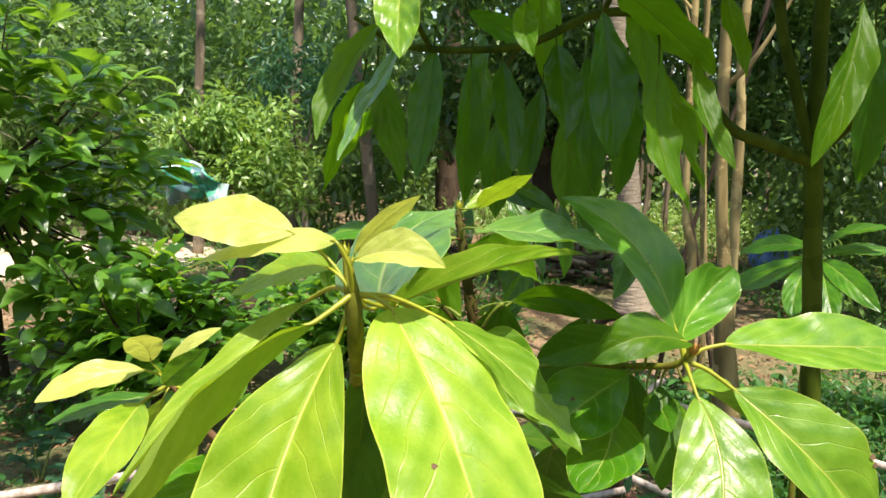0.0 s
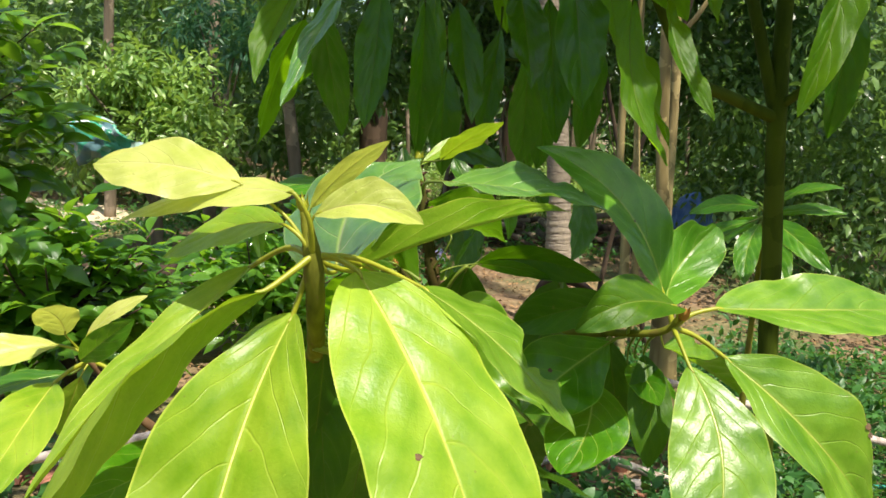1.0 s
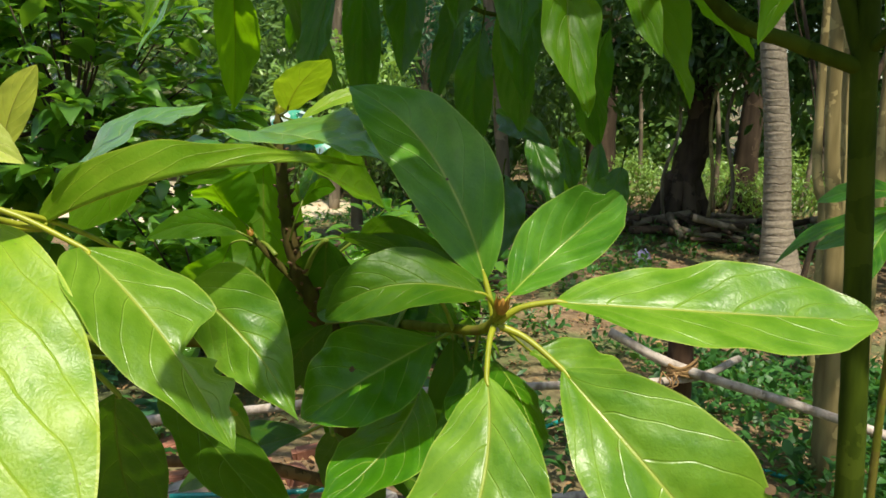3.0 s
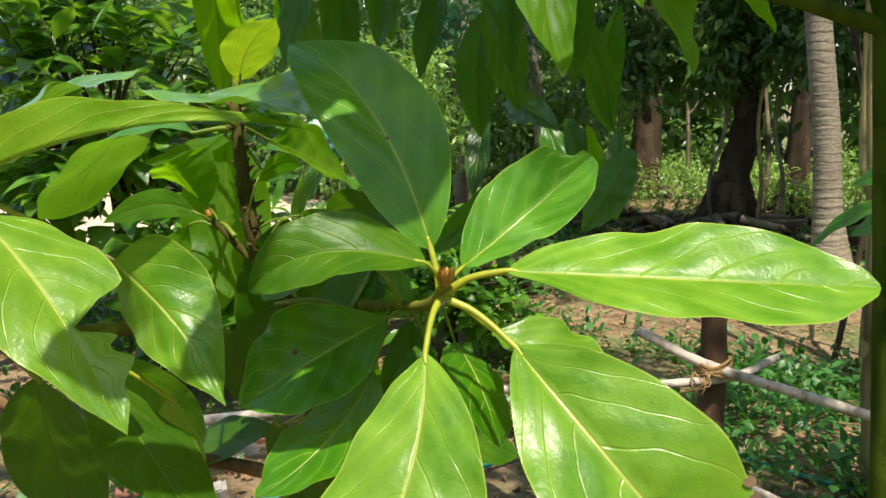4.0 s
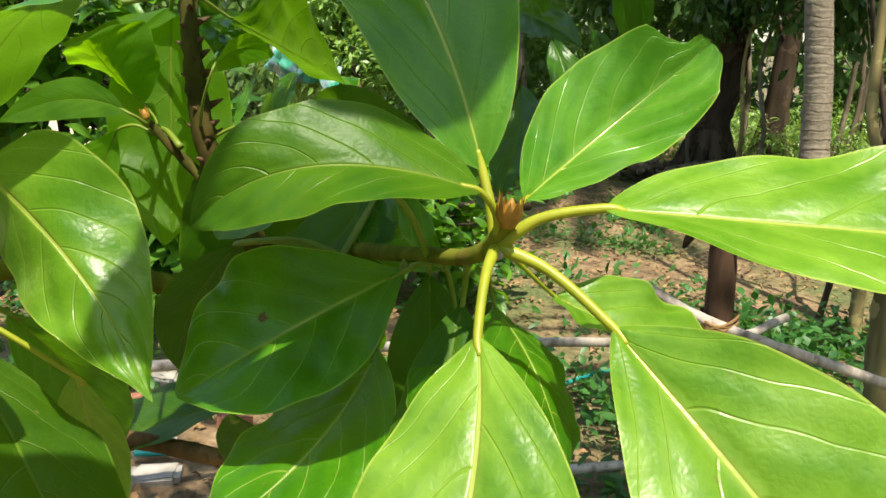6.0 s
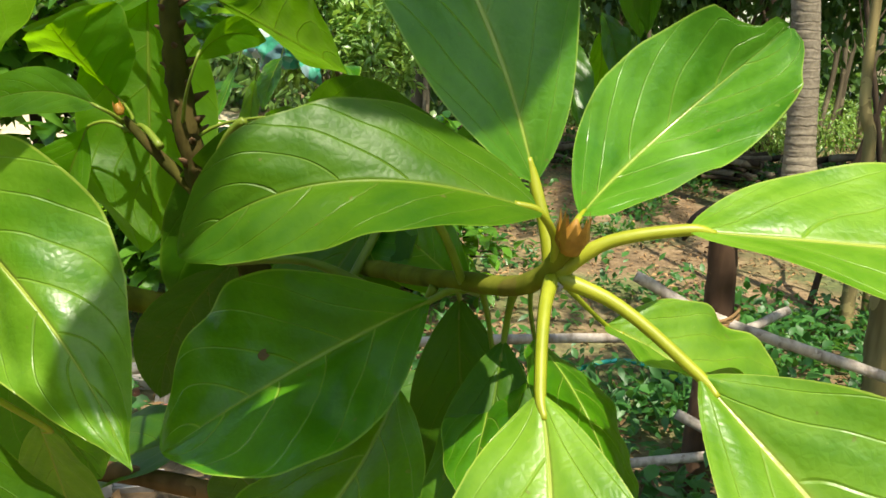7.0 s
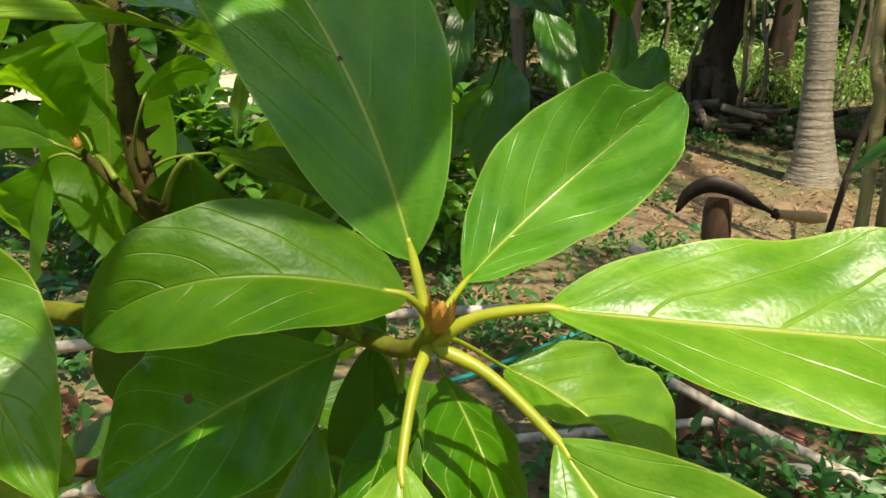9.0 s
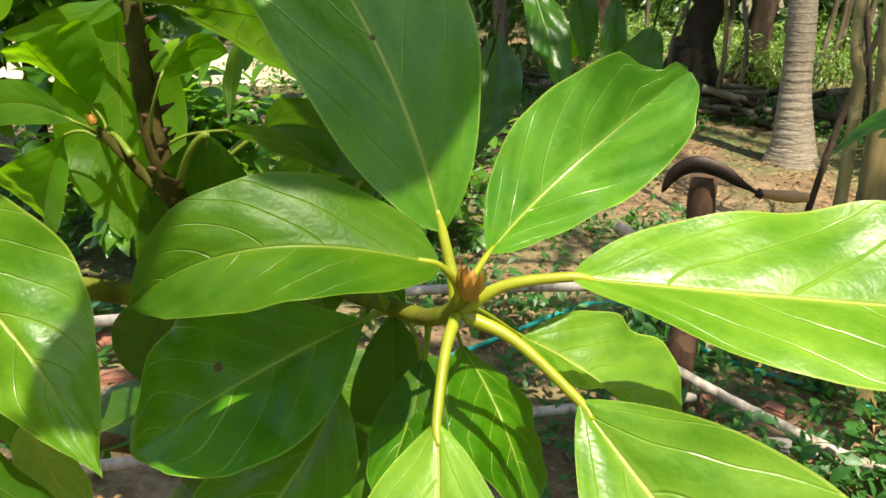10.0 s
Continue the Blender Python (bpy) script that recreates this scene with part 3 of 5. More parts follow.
bmesh.ops.create_icosphere(scar_bm, subdivisions=2, radius=0.0036, matrix=Matrix.Translation((0.4715, 1.2315, 1.0795)) @ Matrix.Diagonal((1.3, 0.7, 0.8, 1)))
part("leaf_scar", scar_bm, M_STONE, plant, "small pale grey scar of a fallen leaf")
bud(plant, (0.036, 1.022, 1.238), (-0.1, 0, 1), 0.020, M_PETIOLE)
bud(plant, (0.128, 1.434, 1.26), (0, 0, 1), 0.02, M_PETIOLE)
bud(plant, (0.103, 1.403, 1.110), (-0.3, 0, 1), 0.013)

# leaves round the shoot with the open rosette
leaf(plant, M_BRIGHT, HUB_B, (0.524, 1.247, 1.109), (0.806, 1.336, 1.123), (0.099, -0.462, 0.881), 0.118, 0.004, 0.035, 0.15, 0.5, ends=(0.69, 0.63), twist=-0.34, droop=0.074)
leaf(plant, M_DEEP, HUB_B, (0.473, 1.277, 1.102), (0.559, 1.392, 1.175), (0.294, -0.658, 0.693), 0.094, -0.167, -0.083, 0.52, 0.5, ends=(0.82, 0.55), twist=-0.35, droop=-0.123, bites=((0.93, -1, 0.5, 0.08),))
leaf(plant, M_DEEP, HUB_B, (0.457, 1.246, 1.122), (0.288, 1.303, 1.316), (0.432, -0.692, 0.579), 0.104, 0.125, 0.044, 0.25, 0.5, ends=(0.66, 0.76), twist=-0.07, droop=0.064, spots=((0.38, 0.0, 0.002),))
leaf(plant, M_MUTED, HUB_B, (0.466, 1.216, 1.116), (0.334, 1.156, 1.061), (0.097, -0.784, 0.613), 0.073, 0.194, 0.113, 0.31, 0.5, ends=(0.29, 0.66), twist=1.15, droop=-0.211)
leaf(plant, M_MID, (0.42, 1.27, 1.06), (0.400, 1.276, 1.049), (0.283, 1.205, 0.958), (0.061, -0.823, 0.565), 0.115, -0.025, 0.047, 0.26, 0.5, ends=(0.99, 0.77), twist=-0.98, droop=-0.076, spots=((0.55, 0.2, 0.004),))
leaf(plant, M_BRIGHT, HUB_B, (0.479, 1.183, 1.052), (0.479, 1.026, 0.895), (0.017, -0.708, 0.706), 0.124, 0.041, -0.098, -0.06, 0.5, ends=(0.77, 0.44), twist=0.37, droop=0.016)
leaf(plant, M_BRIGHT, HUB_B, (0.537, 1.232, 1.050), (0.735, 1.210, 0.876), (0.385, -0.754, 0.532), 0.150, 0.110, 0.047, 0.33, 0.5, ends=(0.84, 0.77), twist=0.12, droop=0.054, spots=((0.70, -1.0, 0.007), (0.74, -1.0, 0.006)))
leaf(plant, M_BRIGHT, HUB_B, (0.485, 1.329, 1.032), (0.590, 1.310, 0.980), (0.448, 0.037, 0.893), 0.135, 0.016, -0.123, 0.38, 0.5, ends=(0.64, 0.29), twist=0.79, droop=0.041)
leaf(plant, M_MID, HUB_B, (0.446, 1.330, 1.016), (0.513, 1.273, 0.942), (0.721, -0.043, 0.692), 0.087, 0.129, 0.111, -0.12, 0.5)
leaf(plant, M_MID, (0.40, 1.28, 1.055), (0.380, 1.284, 0.993), (0.331, 1.158, 0.912), (-0.228, -0.462, 0.857), 0.106, -0.031, -0.086, 0.00, 0.5)
leaf(plant, M_MID, (0.43, 1.265, 1.063), (0.430, 1.297, 1.013), (0.450, 1.185, 0.997), (-0.491, -0.206, 0.847), 0.045, 0.026, -0.050, 0.11, 0.5)
leaf(plant, M_SHADED, (0.42, 1.27, 1.06), (0.395, 1.214, 1.120), (0.265, 1.271, 1.062), (-0.482, -0.838, 0.256), 0.062, 0.024, 0.024, 0.51, 0.5)
leaf(plant, M_SHADED, (0.36, 1.30, 1.04), (0.269, 1.297, 1.045), (0.147, 1.378, 0.898), (0.304, -0.705, -0.641), 0.054, -0.032, 0.051, 0.09, 0.5)
leaf(plant, M_SHADED, (0.45, 1.25, 1.068), (0.443, 1.265, 1.038), (0.444, 1.192, 0.911), (-0.110, -0.861, 0.497), 0.057, 0.070, -0.031, -0.10, 0.5)
leaf(plant, M_SHADED, (0.405, 1.285, 1.058), (0.405, 1.310, 1.040), (0.432, 1.300, 0.900), (0.2, -0.9, 0.2), 0.062, 0.05, 0.03, 0.2, 0.5)
leaf(plant, M_MID, (0.42, 1.27, 1.06), (0.405, 1.330, 1.038), (0.325, 1.370, 1.072), (-0.2, -0.8, 0.5), 0.052, 0.05, 0.0, 0.2, 0.5)
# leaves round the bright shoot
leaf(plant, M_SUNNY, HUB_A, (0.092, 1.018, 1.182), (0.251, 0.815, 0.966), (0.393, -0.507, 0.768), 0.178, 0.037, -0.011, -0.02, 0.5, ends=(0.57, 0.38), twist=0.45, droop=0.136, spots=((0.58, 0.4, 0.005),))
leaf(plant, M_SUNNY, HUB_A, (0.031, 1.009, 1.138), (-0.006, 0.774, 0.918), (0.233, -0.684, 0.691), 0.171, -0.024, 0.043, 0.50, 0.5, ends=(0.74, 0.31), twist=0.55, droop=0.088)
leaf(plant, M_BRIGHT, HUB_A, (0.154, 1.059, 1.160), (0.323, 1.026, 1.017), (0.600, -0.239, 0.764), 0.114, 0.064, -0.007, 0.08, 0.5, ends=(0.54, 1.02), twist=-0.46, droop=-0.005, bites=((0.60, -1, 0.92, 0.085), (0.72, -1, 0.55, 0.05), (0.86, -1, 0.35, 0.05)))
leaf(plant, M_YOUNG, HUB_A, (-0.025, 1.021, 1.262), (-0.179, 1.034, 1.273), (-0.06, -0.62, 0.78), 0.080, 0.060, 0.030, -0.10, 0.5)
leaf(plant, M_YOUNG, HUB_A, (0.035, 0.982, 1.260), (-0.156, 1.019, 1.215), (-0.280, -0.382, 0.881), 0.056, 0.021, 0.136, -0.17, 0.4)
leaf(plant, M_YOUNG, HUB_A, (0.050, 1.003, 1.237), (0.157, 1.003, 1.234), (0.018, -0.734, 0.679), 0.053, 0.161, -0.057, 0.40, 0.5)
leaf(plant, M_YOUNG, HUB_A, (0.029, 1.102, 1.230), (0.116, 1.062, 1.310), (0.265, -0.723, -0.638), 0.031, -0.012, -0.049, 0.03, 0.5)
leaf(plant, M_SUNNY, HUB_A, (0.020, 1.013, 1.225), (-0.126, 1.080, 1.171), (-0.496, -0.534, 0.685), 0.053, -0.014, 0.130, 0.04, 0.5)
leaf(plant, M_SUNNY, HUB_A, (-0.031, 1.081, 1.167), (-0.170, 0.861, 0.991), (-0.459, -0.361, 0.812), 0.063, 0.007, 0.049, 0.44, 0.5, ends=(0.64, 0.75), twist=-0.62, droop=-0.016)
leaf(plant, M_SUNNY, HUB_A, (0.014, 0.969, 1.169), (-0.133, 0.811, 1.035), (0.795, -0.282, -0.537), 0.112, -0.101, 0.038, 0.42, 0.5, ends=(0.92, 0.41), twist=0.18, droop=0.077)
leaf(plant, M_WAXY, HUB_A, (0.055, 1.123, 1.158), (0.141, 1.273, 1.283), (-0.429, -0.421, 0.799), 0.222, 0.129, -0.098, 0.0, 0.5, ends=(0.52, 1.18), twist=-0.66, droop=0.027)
# paler greens here: the sunlit look of these two is in the colour
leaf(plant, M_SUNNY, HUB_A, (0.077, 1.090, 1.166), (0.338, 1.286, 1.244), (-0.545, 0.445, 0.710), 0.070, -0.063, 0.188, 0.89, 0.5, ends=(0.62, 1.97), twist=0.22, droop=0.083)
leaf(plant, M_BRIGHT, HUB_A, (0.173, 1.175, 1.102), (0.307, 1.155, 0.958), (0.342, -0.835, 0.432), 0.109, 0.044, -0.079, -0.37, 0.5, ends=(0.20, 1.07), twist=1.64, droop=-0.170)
leaf(plant, M_MID, (0.045, 1.06, 1.09), (0.140, 1.214, 0.998), (0.133, 1.326, 0.853), (0.802, -0.455, -0.388), 0.063, -0.037, -0.019, 0.47, 0.5)
leaf(plant, M_SHADED, (0.045, 1.06, 1.09), (0.140, 1.178, 0.993), (0.353, 1.063, 0.931), (0.369, 0.195, 0.909), 0.097, -0.018, -0.022, 0.03, 0.5)
leaf(plant, M_SHADED, (0.045, 1.05, 1.09), (0.129, 1.120, 1.005), (0.073, 1.217, 0.781), (0.395, -0.802, -0.448), 0.097, -0.050, 0.053, 0.02, 0.5)
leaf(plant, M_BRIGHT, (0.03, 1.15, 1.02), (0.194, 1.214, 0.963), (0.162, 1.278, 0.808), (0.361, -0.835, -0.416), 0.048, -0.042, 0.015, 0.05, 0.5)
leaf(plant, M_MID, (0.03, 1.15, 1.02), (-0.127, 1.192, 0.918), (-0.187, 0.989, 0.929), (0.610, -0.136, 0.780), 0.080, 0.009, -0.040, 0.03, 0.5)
leaf(plant, M_SHADED, (0.045, 1.05, 1.10), (0.051, 1.083, 1.091), (0.024, 1.100, 0.866), (0.333, -0.936, -0.114), 0.079, -0.019, -0.025, 0.04, 0.5)
leaf(plant, M_SHADED, (0.045, 1.07, 1.07), (0.035, 1.132, 1.082), (0.058, 1.084, 0.885), (-0.340, -0.922, 0.186), 0.079, 0.042, -0.015, 0.01, 0.5)
leaf(plant, M_SHADED, (0.19, 1.46, 0.90), (0.297, 1.242, 0.945), (0.272, 1.368, 0.761), (0.048, -0.823, -0.567), 0.081, -0.049, -0.015, 0.09, 0.5)
# leaves of the tall middle shoot
leaf(plant, M_SUNNY, (0.129, 1.432, 1.262), (0.161, 1.394, 1.268), (0.244, 1.342, 1.328), (0.305, -0.479, -0.823), 0.056, 0.002, -0.081, -0.03, 0.5, stalk=M_STALK, thick=0.8)
leaf(plant, M_SUNNY, (0.129, 1.432, 1.262), (0.130, 1.481, 1.254), (0.226, 1.541, 1.296), (0.091, -0.666, 0.740), 0.027, 0.051, -0.061, 0.14, 0.5, stalk=M_STALK, thick=0.8)
leaf(plant, M_WAXY, HUB_C, (0.177, 1.292, 1.248), (0.370, 1.210, 1.232), (0.006, -0.178, 0.984), 0.160, 0.034, -0.005, 0.15, 0.5, ends=(0.55, 1.53), twist=-0.13, droop=-0.001, stalk=M_STALK, thick=0.8)
leaf(plant, M_MID, HUB_C, (0.063, 1.432, 1.208), (-0.260, 1.522, 1.082), (-0.391, -0.121, 0.913), 0.138, 0.151, 0.084, -0.07, 0.5, ends=(1.09, 0.32), twist=-0.25, droop=0.022, stalk=M_STALK, thick=0.8)
leaf(plant, M_BACKLIT, HUB_C, (0.086, 1.462, 1.205), (0.113, 1.420, 1.008), (-0.60, 0.70, 0.30), 0.110, 0.04, 0.0, 0.05, 0.48, stalk=M_STALK, thick=0.8)
leaf(plant, M_BACKLIT, (0.152, 1.41, 1.10), (0.182, 1.389, 1.156), (0.184, 1.477, 1.168), (0.999, -0.023, -0.031), 0.027, -0.044, -0.119, 0.25, 0.5, stalk=M_STALK, thick=0.8)
leaf(plant, M_MID, HUB_C, (0.133, 1.480, 1.199), (0.267, 1.465, 1.144), (-0.373, -0.529, -0.762), 0.171, -0.034, 0.106, -0.31, 0.5, ends=(1.63, 1.33), twist=-0.40, droop=0.002, stalk=M_STALK, thick=0.8)
leaf(plant, M_BACKLIT, (0.112, 1.408, 1.100), (0.075, 1.432, 1.120), (0.058, 1.386, 1.171), (-0.001, -0.738, -0.675), 0.107, -0.027, -0.088, -0.38, 0.5, ends=(0.74, 0.40), twist=-0.81, droop=-0.035, stalk=M_STALK, thick=0.8)
leaf(plant, M_BACKLIT, (0.110, 1.405, 1.098), (0.077, 1.397, 1.100), (0.014, 1.436, 0.999), (-0.298, -0.938, -0.179), 0.099, 0.156, -0.084, 0.36, 0.5, ends=(0.93, 0.44), twist=-0.78, droop=-0.024, stalk=M_STALK, thick=0.8)
leaf(plant, M_MID, (0.152, 1.41, 1.09), (0.218, 1.415, 1.117), (0.330, 1.383, 1.107), (0.276, 0.776, 0.567), 0.029, 0.023, 0.035, -0.01, 0.5, stalk=M_STALK, thick=0.8)
leaf(plant, M_BACKLIT, HUB_C, (0.109, 1.456, 1.204), (-0.046, 1.464, 1.166), (-0.216, -0.617, 0.757), 0.045, 0.007, -0.002, -0.13, 0.5, stalk=M_STALK, thick=0.8)
leaf(plant, M_BACKLIT, (0.14, 1.40, 1.09), (0.087, 1.430, 1.098), (-0.004, 1.551, 0.952), (-0.022, 0.764, 0.645), 0.090, 0.029, -0.072, 0.17, 0.5, stalk=M_STALK, thick=0.8)
leaf(plant, M_BACKLIT, (0.107, 1.400, 1.105), (0.102, 1.380, 1.118), (-0.038, 1.378, 1.099), (-0.027, -0.949, 0.313), 0.038, -0.047, 0.125, 0.13, 0.5, stalk=M_STALK, thick=0.8)
leaf(plant, M_SHADED, (0.16, 1.42, 1.03), (0.223, 1.464, 1.109), (0.395, 1.349, 1.116), (-0.546, -0.825, -0.145), 0.054, 0.003, -0.080, 0.37, 0.5, stalk=M_STALK, thick=0.8)
# older leaves in the plant's shaded middle, with that shade in their colour
leaf(plant, M_SHADED, (0.165, 1.42, 1.05), (0.179, 1.658, 1.066), (0.111, 1.668, 0.840), (0.582, -0.786, -0.210), 0.115, -0.005, 0.026, 0.10, 0.5)
leaf(plant, M_SHADED, (0.18, 1.45, 0.95), (0.173, 1.634, 0.932), (0.125, 1.629, 0.712), (0.504, -0.859, -0.089), 0.110, -0.012, 0.017, 0.10, 0.5)
leaf(plant, M_SHADED, (0.16, 1.42, 1.04), (0.207, 1.405, 1.114), (0.166, 1.474, 0.867), (0.228, -0.928, -0.293), 0.136, -0.030, 0.011, 0.07, 0.5)
leaf(plant, M_SHADED, (0.33, 1.32, 1.03), (0.345, 1.400, 1.105), (0.285, 1.285, 0.965), (-0.148, -0.569, 0.809), 0.096, 0.019, -0.001, -0.04, 0.5)
# leaves of the low side shoot
leaf(plant, M_YOUNG, HUB_D, (-0.363, 1.323, 0.987), (-0.493, 1.227, 0.953), (0.104, -0.459, 0.882), 0.066, 0.084, 0.011, 0.18, 0.5)
leaf(plant, M_YOUNG, HUB_D, (-0.353, 1.325, 1.001), (-0.342, 1.232, 1.064), (-0.463, 0.456, 0.760), 0.056, 0.037, -0.064, 0.02, 0.5)
leaf(plant, M_YOUNG, HUB_D, (-0.326, 1.330, 0.999), (-0.251, 1.367, 1.054), (-0.193, -0.669, 0.718), 0.029, 0.078, -0.001, 0.15, 0.5)
leaf(plant, M_MID, HUB_D, (-0.333, 1.326, 0.964), (-0.240, 1.288, 1.041), (-0.101, -0.933, -0.347), 0.043, 0.068, -0.026, 0.24, 0.5)
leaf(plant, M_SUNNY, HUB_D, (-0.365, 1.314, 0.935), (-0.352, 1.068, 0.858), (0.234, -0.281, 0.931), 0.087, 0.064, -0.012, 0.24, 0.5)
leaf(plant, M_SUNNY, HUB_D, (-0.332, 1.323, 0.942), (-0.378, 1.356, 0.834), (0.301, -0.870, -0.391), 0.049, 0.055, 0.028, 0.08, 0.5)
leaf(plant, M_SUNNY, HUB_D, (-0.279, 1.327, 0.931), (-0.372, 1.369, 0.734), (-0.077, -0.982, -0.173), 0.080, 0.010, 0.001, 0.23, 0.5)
leaf(plant, M_MID, HUB_D, (-0.366, 1.368, 0.930), (-0.513, 1.284, 0.895), (-0.134, -0.170, 0.976), 0.068, 0.044, 0.009, 0.07, 0.5)


def lower_leaves():
    """Older leaves hanging low round the main stem, darkened in colour as if shaded."""
    rng = random.Random(19)
    for i in range(13):
        z = 0.62 + 0.026 * i
        stem = Vector((0.196 - 0.01 * i / 13, 1.475, z))
        a = radians(-20 + 222.5 * i)
        if math.sin(a) < -0.35:
            a = -a
        d = Vector((math.cos(a), math.sin(a) * 0.8, rng.uniform(-0.75, -0.35))).normalized()
        base = stem + d * 0.06
        L = rng.uniform(0.20, 0.26)
        leaf(plant, M_SHADED, tuple(stem), tuple(base), tuple(base + d * L), (d.x * 0.5, -0.5, 0.9), L * 0.42, 0.07, rng.uniform(-0.03, 0.03), 0.2, 0.5)


lower_leaves()
settle(plant)

# ---- the slender avocado tree with hanging leaves ----
atree = thing("avocado_tree", (0.92, 2.0, 0.0), "slender avocado tree with hanging dark green leaves", "tree")
limb("trunk", atree, [(0.925, 2.0, -0.02), (0.905, 2.0, 0.6), (0.882, 2.0, 0.95), (0.850, 2.0, 1.35), (0.838, 2.0, 1.62), (0.82, 2.0, 2.3)], [0.025, 0.023, 0.0215, 0.0205, 0.017, 0.012], M_TREE, "green-brown slender trunk", sides=14, steps=10, rough=0.06)
limb("branch", atree, [(0.855, 2.0, 1.345), (0.74, 1.96, 1.385), (0.63, 1.90, 1.43), (0.50, 1.80, 1.60), (0.36, 1.76, 1.625), (0.20, 1.78, 1.56), (-0.02, 1.79, 1.555), (-0.12, 1.72, 1.60)], [0.014, 0.013, 0.012, 0.011, 0.009, 0.008, 0.007, 0.004], M_TREE, steps=8, rough=0.08)
limb("branch", atree, [(0.852, 2.0, 1.34), (0.79, 1.99, 1.52), (0.742, 1.98, 1.69), (0.70, 1.96, 2.1)], [0.014, 0.013, 0.012, 0.009], M_TREE, steps=8, rough=0.08)
limb("branch", atree, [(0.85, 2.0, 1.37), (0.90, 1.92, 1.45), (0.92, 1.80, 1.64), (0.80, 1.62, 1.70)], [0.010, 0.009, 0.008, 0.005], M_TREE, steps=6, rough=0.08)
limb("branch", atree, [(0.36, 1.76, 1.625), (0.38, 1.62, 1.68), (0.36, 1.52, 1.68)], [0.006, 0.005, 0.004], M_TREE)
limb("branch", atree, [(0.20, 1.78, 1.56), (0.16, 2.0, 1.52), (0.14, 2.25, 1.46), (0.39, 2.36, 1.46)], [0.006, 0.006, 0.005, 0.004], M_TREE)
limb("branch", atree, [(0.02, 1.79, 1.555), (0.0, 1.60, 1.62), (0.01, 1.50, 1.66)], [0.006, 0.005, 0.004], M_TREE)


def hanging(material, base, tip, *more):
    """A leaf of the tree, its stalk rising to the nearest twig."""
    b = Vector(base)
    tip = b + (Vector(tip) - b) * 1.08
    more = (more[0], more[1] * 0.76, more[2], more[3], more[4] + 0.3, more[5])
    leaf(atree, material, b + Vector((0, 0.012, 0.03)) - (Vector(tip) - b).normalized() * 0.012, base, tip, *more, stalk=M_TREE, thick=0.6, wave=2.4, twist=math.sin(b.x * 91 + b.z * 57) * 1.1)


# lit-looking leaves get brighter materials, the rest the green with shade in it
hanging(M_BACKLIT, (-0.063, 1.697, 1.593), (-0.128, 1.519, 1.379), (-0.235, -0.712, 0.661), 0.091, 0.022, 0.042, 0.13, 0.5)
hanging(M_BACKLIT, (-0.086, 1.655, 1.478), (-0.203, 1.834, 1.263), (0.565, -0.455, -0.689), 0.111, -0.099, -0.042, 0.15, 0.5)
hanging(M_WAXY, (-0.002, 1.595, 1.543), (-0.070, 1.433, 1.348), (-0.448, -0.603, 0.660), 0.066, 0.022, -0.021, -0.04, 0.5)
hanging(M_HANG_SHADE, (-0.081, 1.767, 1.514), (-0.067, 1.978, 1.284), (-0.157, -0.723, -0.673), 0.099, -0.052, 0.026, -0.31, 0.5)
hanging(M_HANG_SHADE, (0.027, 1.805, 1.556), (0.014, 1.717, 1.314), (-0.150, -0.927, 0.345), 0.098, -0.001, -0.010, 0.05, 0.5)
hanging(M_HANG_SHADE, (0.113, 1.709, 1.521), (0.106, 1.729, 1.264), (0.410, -0.908, -0.084), 0.085, 0.051, 0.007, 0.14, 0.5)
hanging(M_HANG_SHADE, (0.170, 1.767, 1.528), (0.201, 1.657, 1.330), (0.252, -0.828, 0.501), 0.089, 0.012, 0.007, 0.16, 0.5)
hanging(M_HANG_SHADE, (0.274, 1.733, 1.559), (0.297, 1.613, 1.392), (0.097, -0.801, 0.590), 0.100, 0.035, -0.006, 0.09, 0.5)
hanging(M_HANG_SHADE, (0.305, 1.821, 1.447), (0.310, 1.933, 1.245), (0.058, -0.875, -0.481), 0.096, 0.002, -0.013, 0.06, 0.5)
hanging(M_HANG_SHADE, (0.354, 1.699, 1.618), (0.384, 1.622, 1.366), (0.187, -0.932, 0.309), 0.125, 0.015, -0.013, 0.05, 0.5)
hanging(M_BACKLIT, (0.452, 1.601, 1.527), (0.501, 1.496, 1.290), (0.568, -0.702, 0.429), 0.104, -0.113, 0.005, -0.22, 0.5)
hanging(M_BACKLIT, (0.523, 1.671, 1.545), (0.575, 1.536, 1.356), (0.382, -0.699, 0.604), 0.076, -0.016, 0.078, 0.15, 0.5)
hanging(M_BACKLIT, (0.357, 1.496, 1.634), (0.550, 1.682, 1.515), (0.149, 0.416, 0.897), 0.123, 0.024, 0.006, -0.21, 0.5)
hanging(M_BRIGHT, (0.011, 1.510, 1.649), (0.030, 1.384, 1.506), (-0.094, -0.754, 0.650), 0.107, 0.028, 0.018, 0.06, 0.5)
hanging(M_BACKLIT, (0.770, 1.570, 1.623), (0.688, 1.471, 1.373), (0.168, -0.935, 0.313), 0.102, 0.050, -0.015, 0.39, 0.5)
hanging(M_HANG_SHADE, (0.862, 1.754, 1.595), (0.872, 1.797, 1.337), (0.122, -0.979, -0.160), 0.102, 0.064, 0.010, 0.14, 0.5)
hanging(M_HANG_SHADE, (0.092, 1.824, 1.634), (0.213, 1.956, 1.577), (0.634, -0.709, -0.307), 0.074, -0.002, -0.030, 0.07, 0.5)
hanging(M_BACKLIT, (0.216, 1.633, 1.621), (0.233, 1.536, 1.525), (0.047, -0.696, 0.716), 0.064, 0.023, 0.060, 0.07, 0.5)
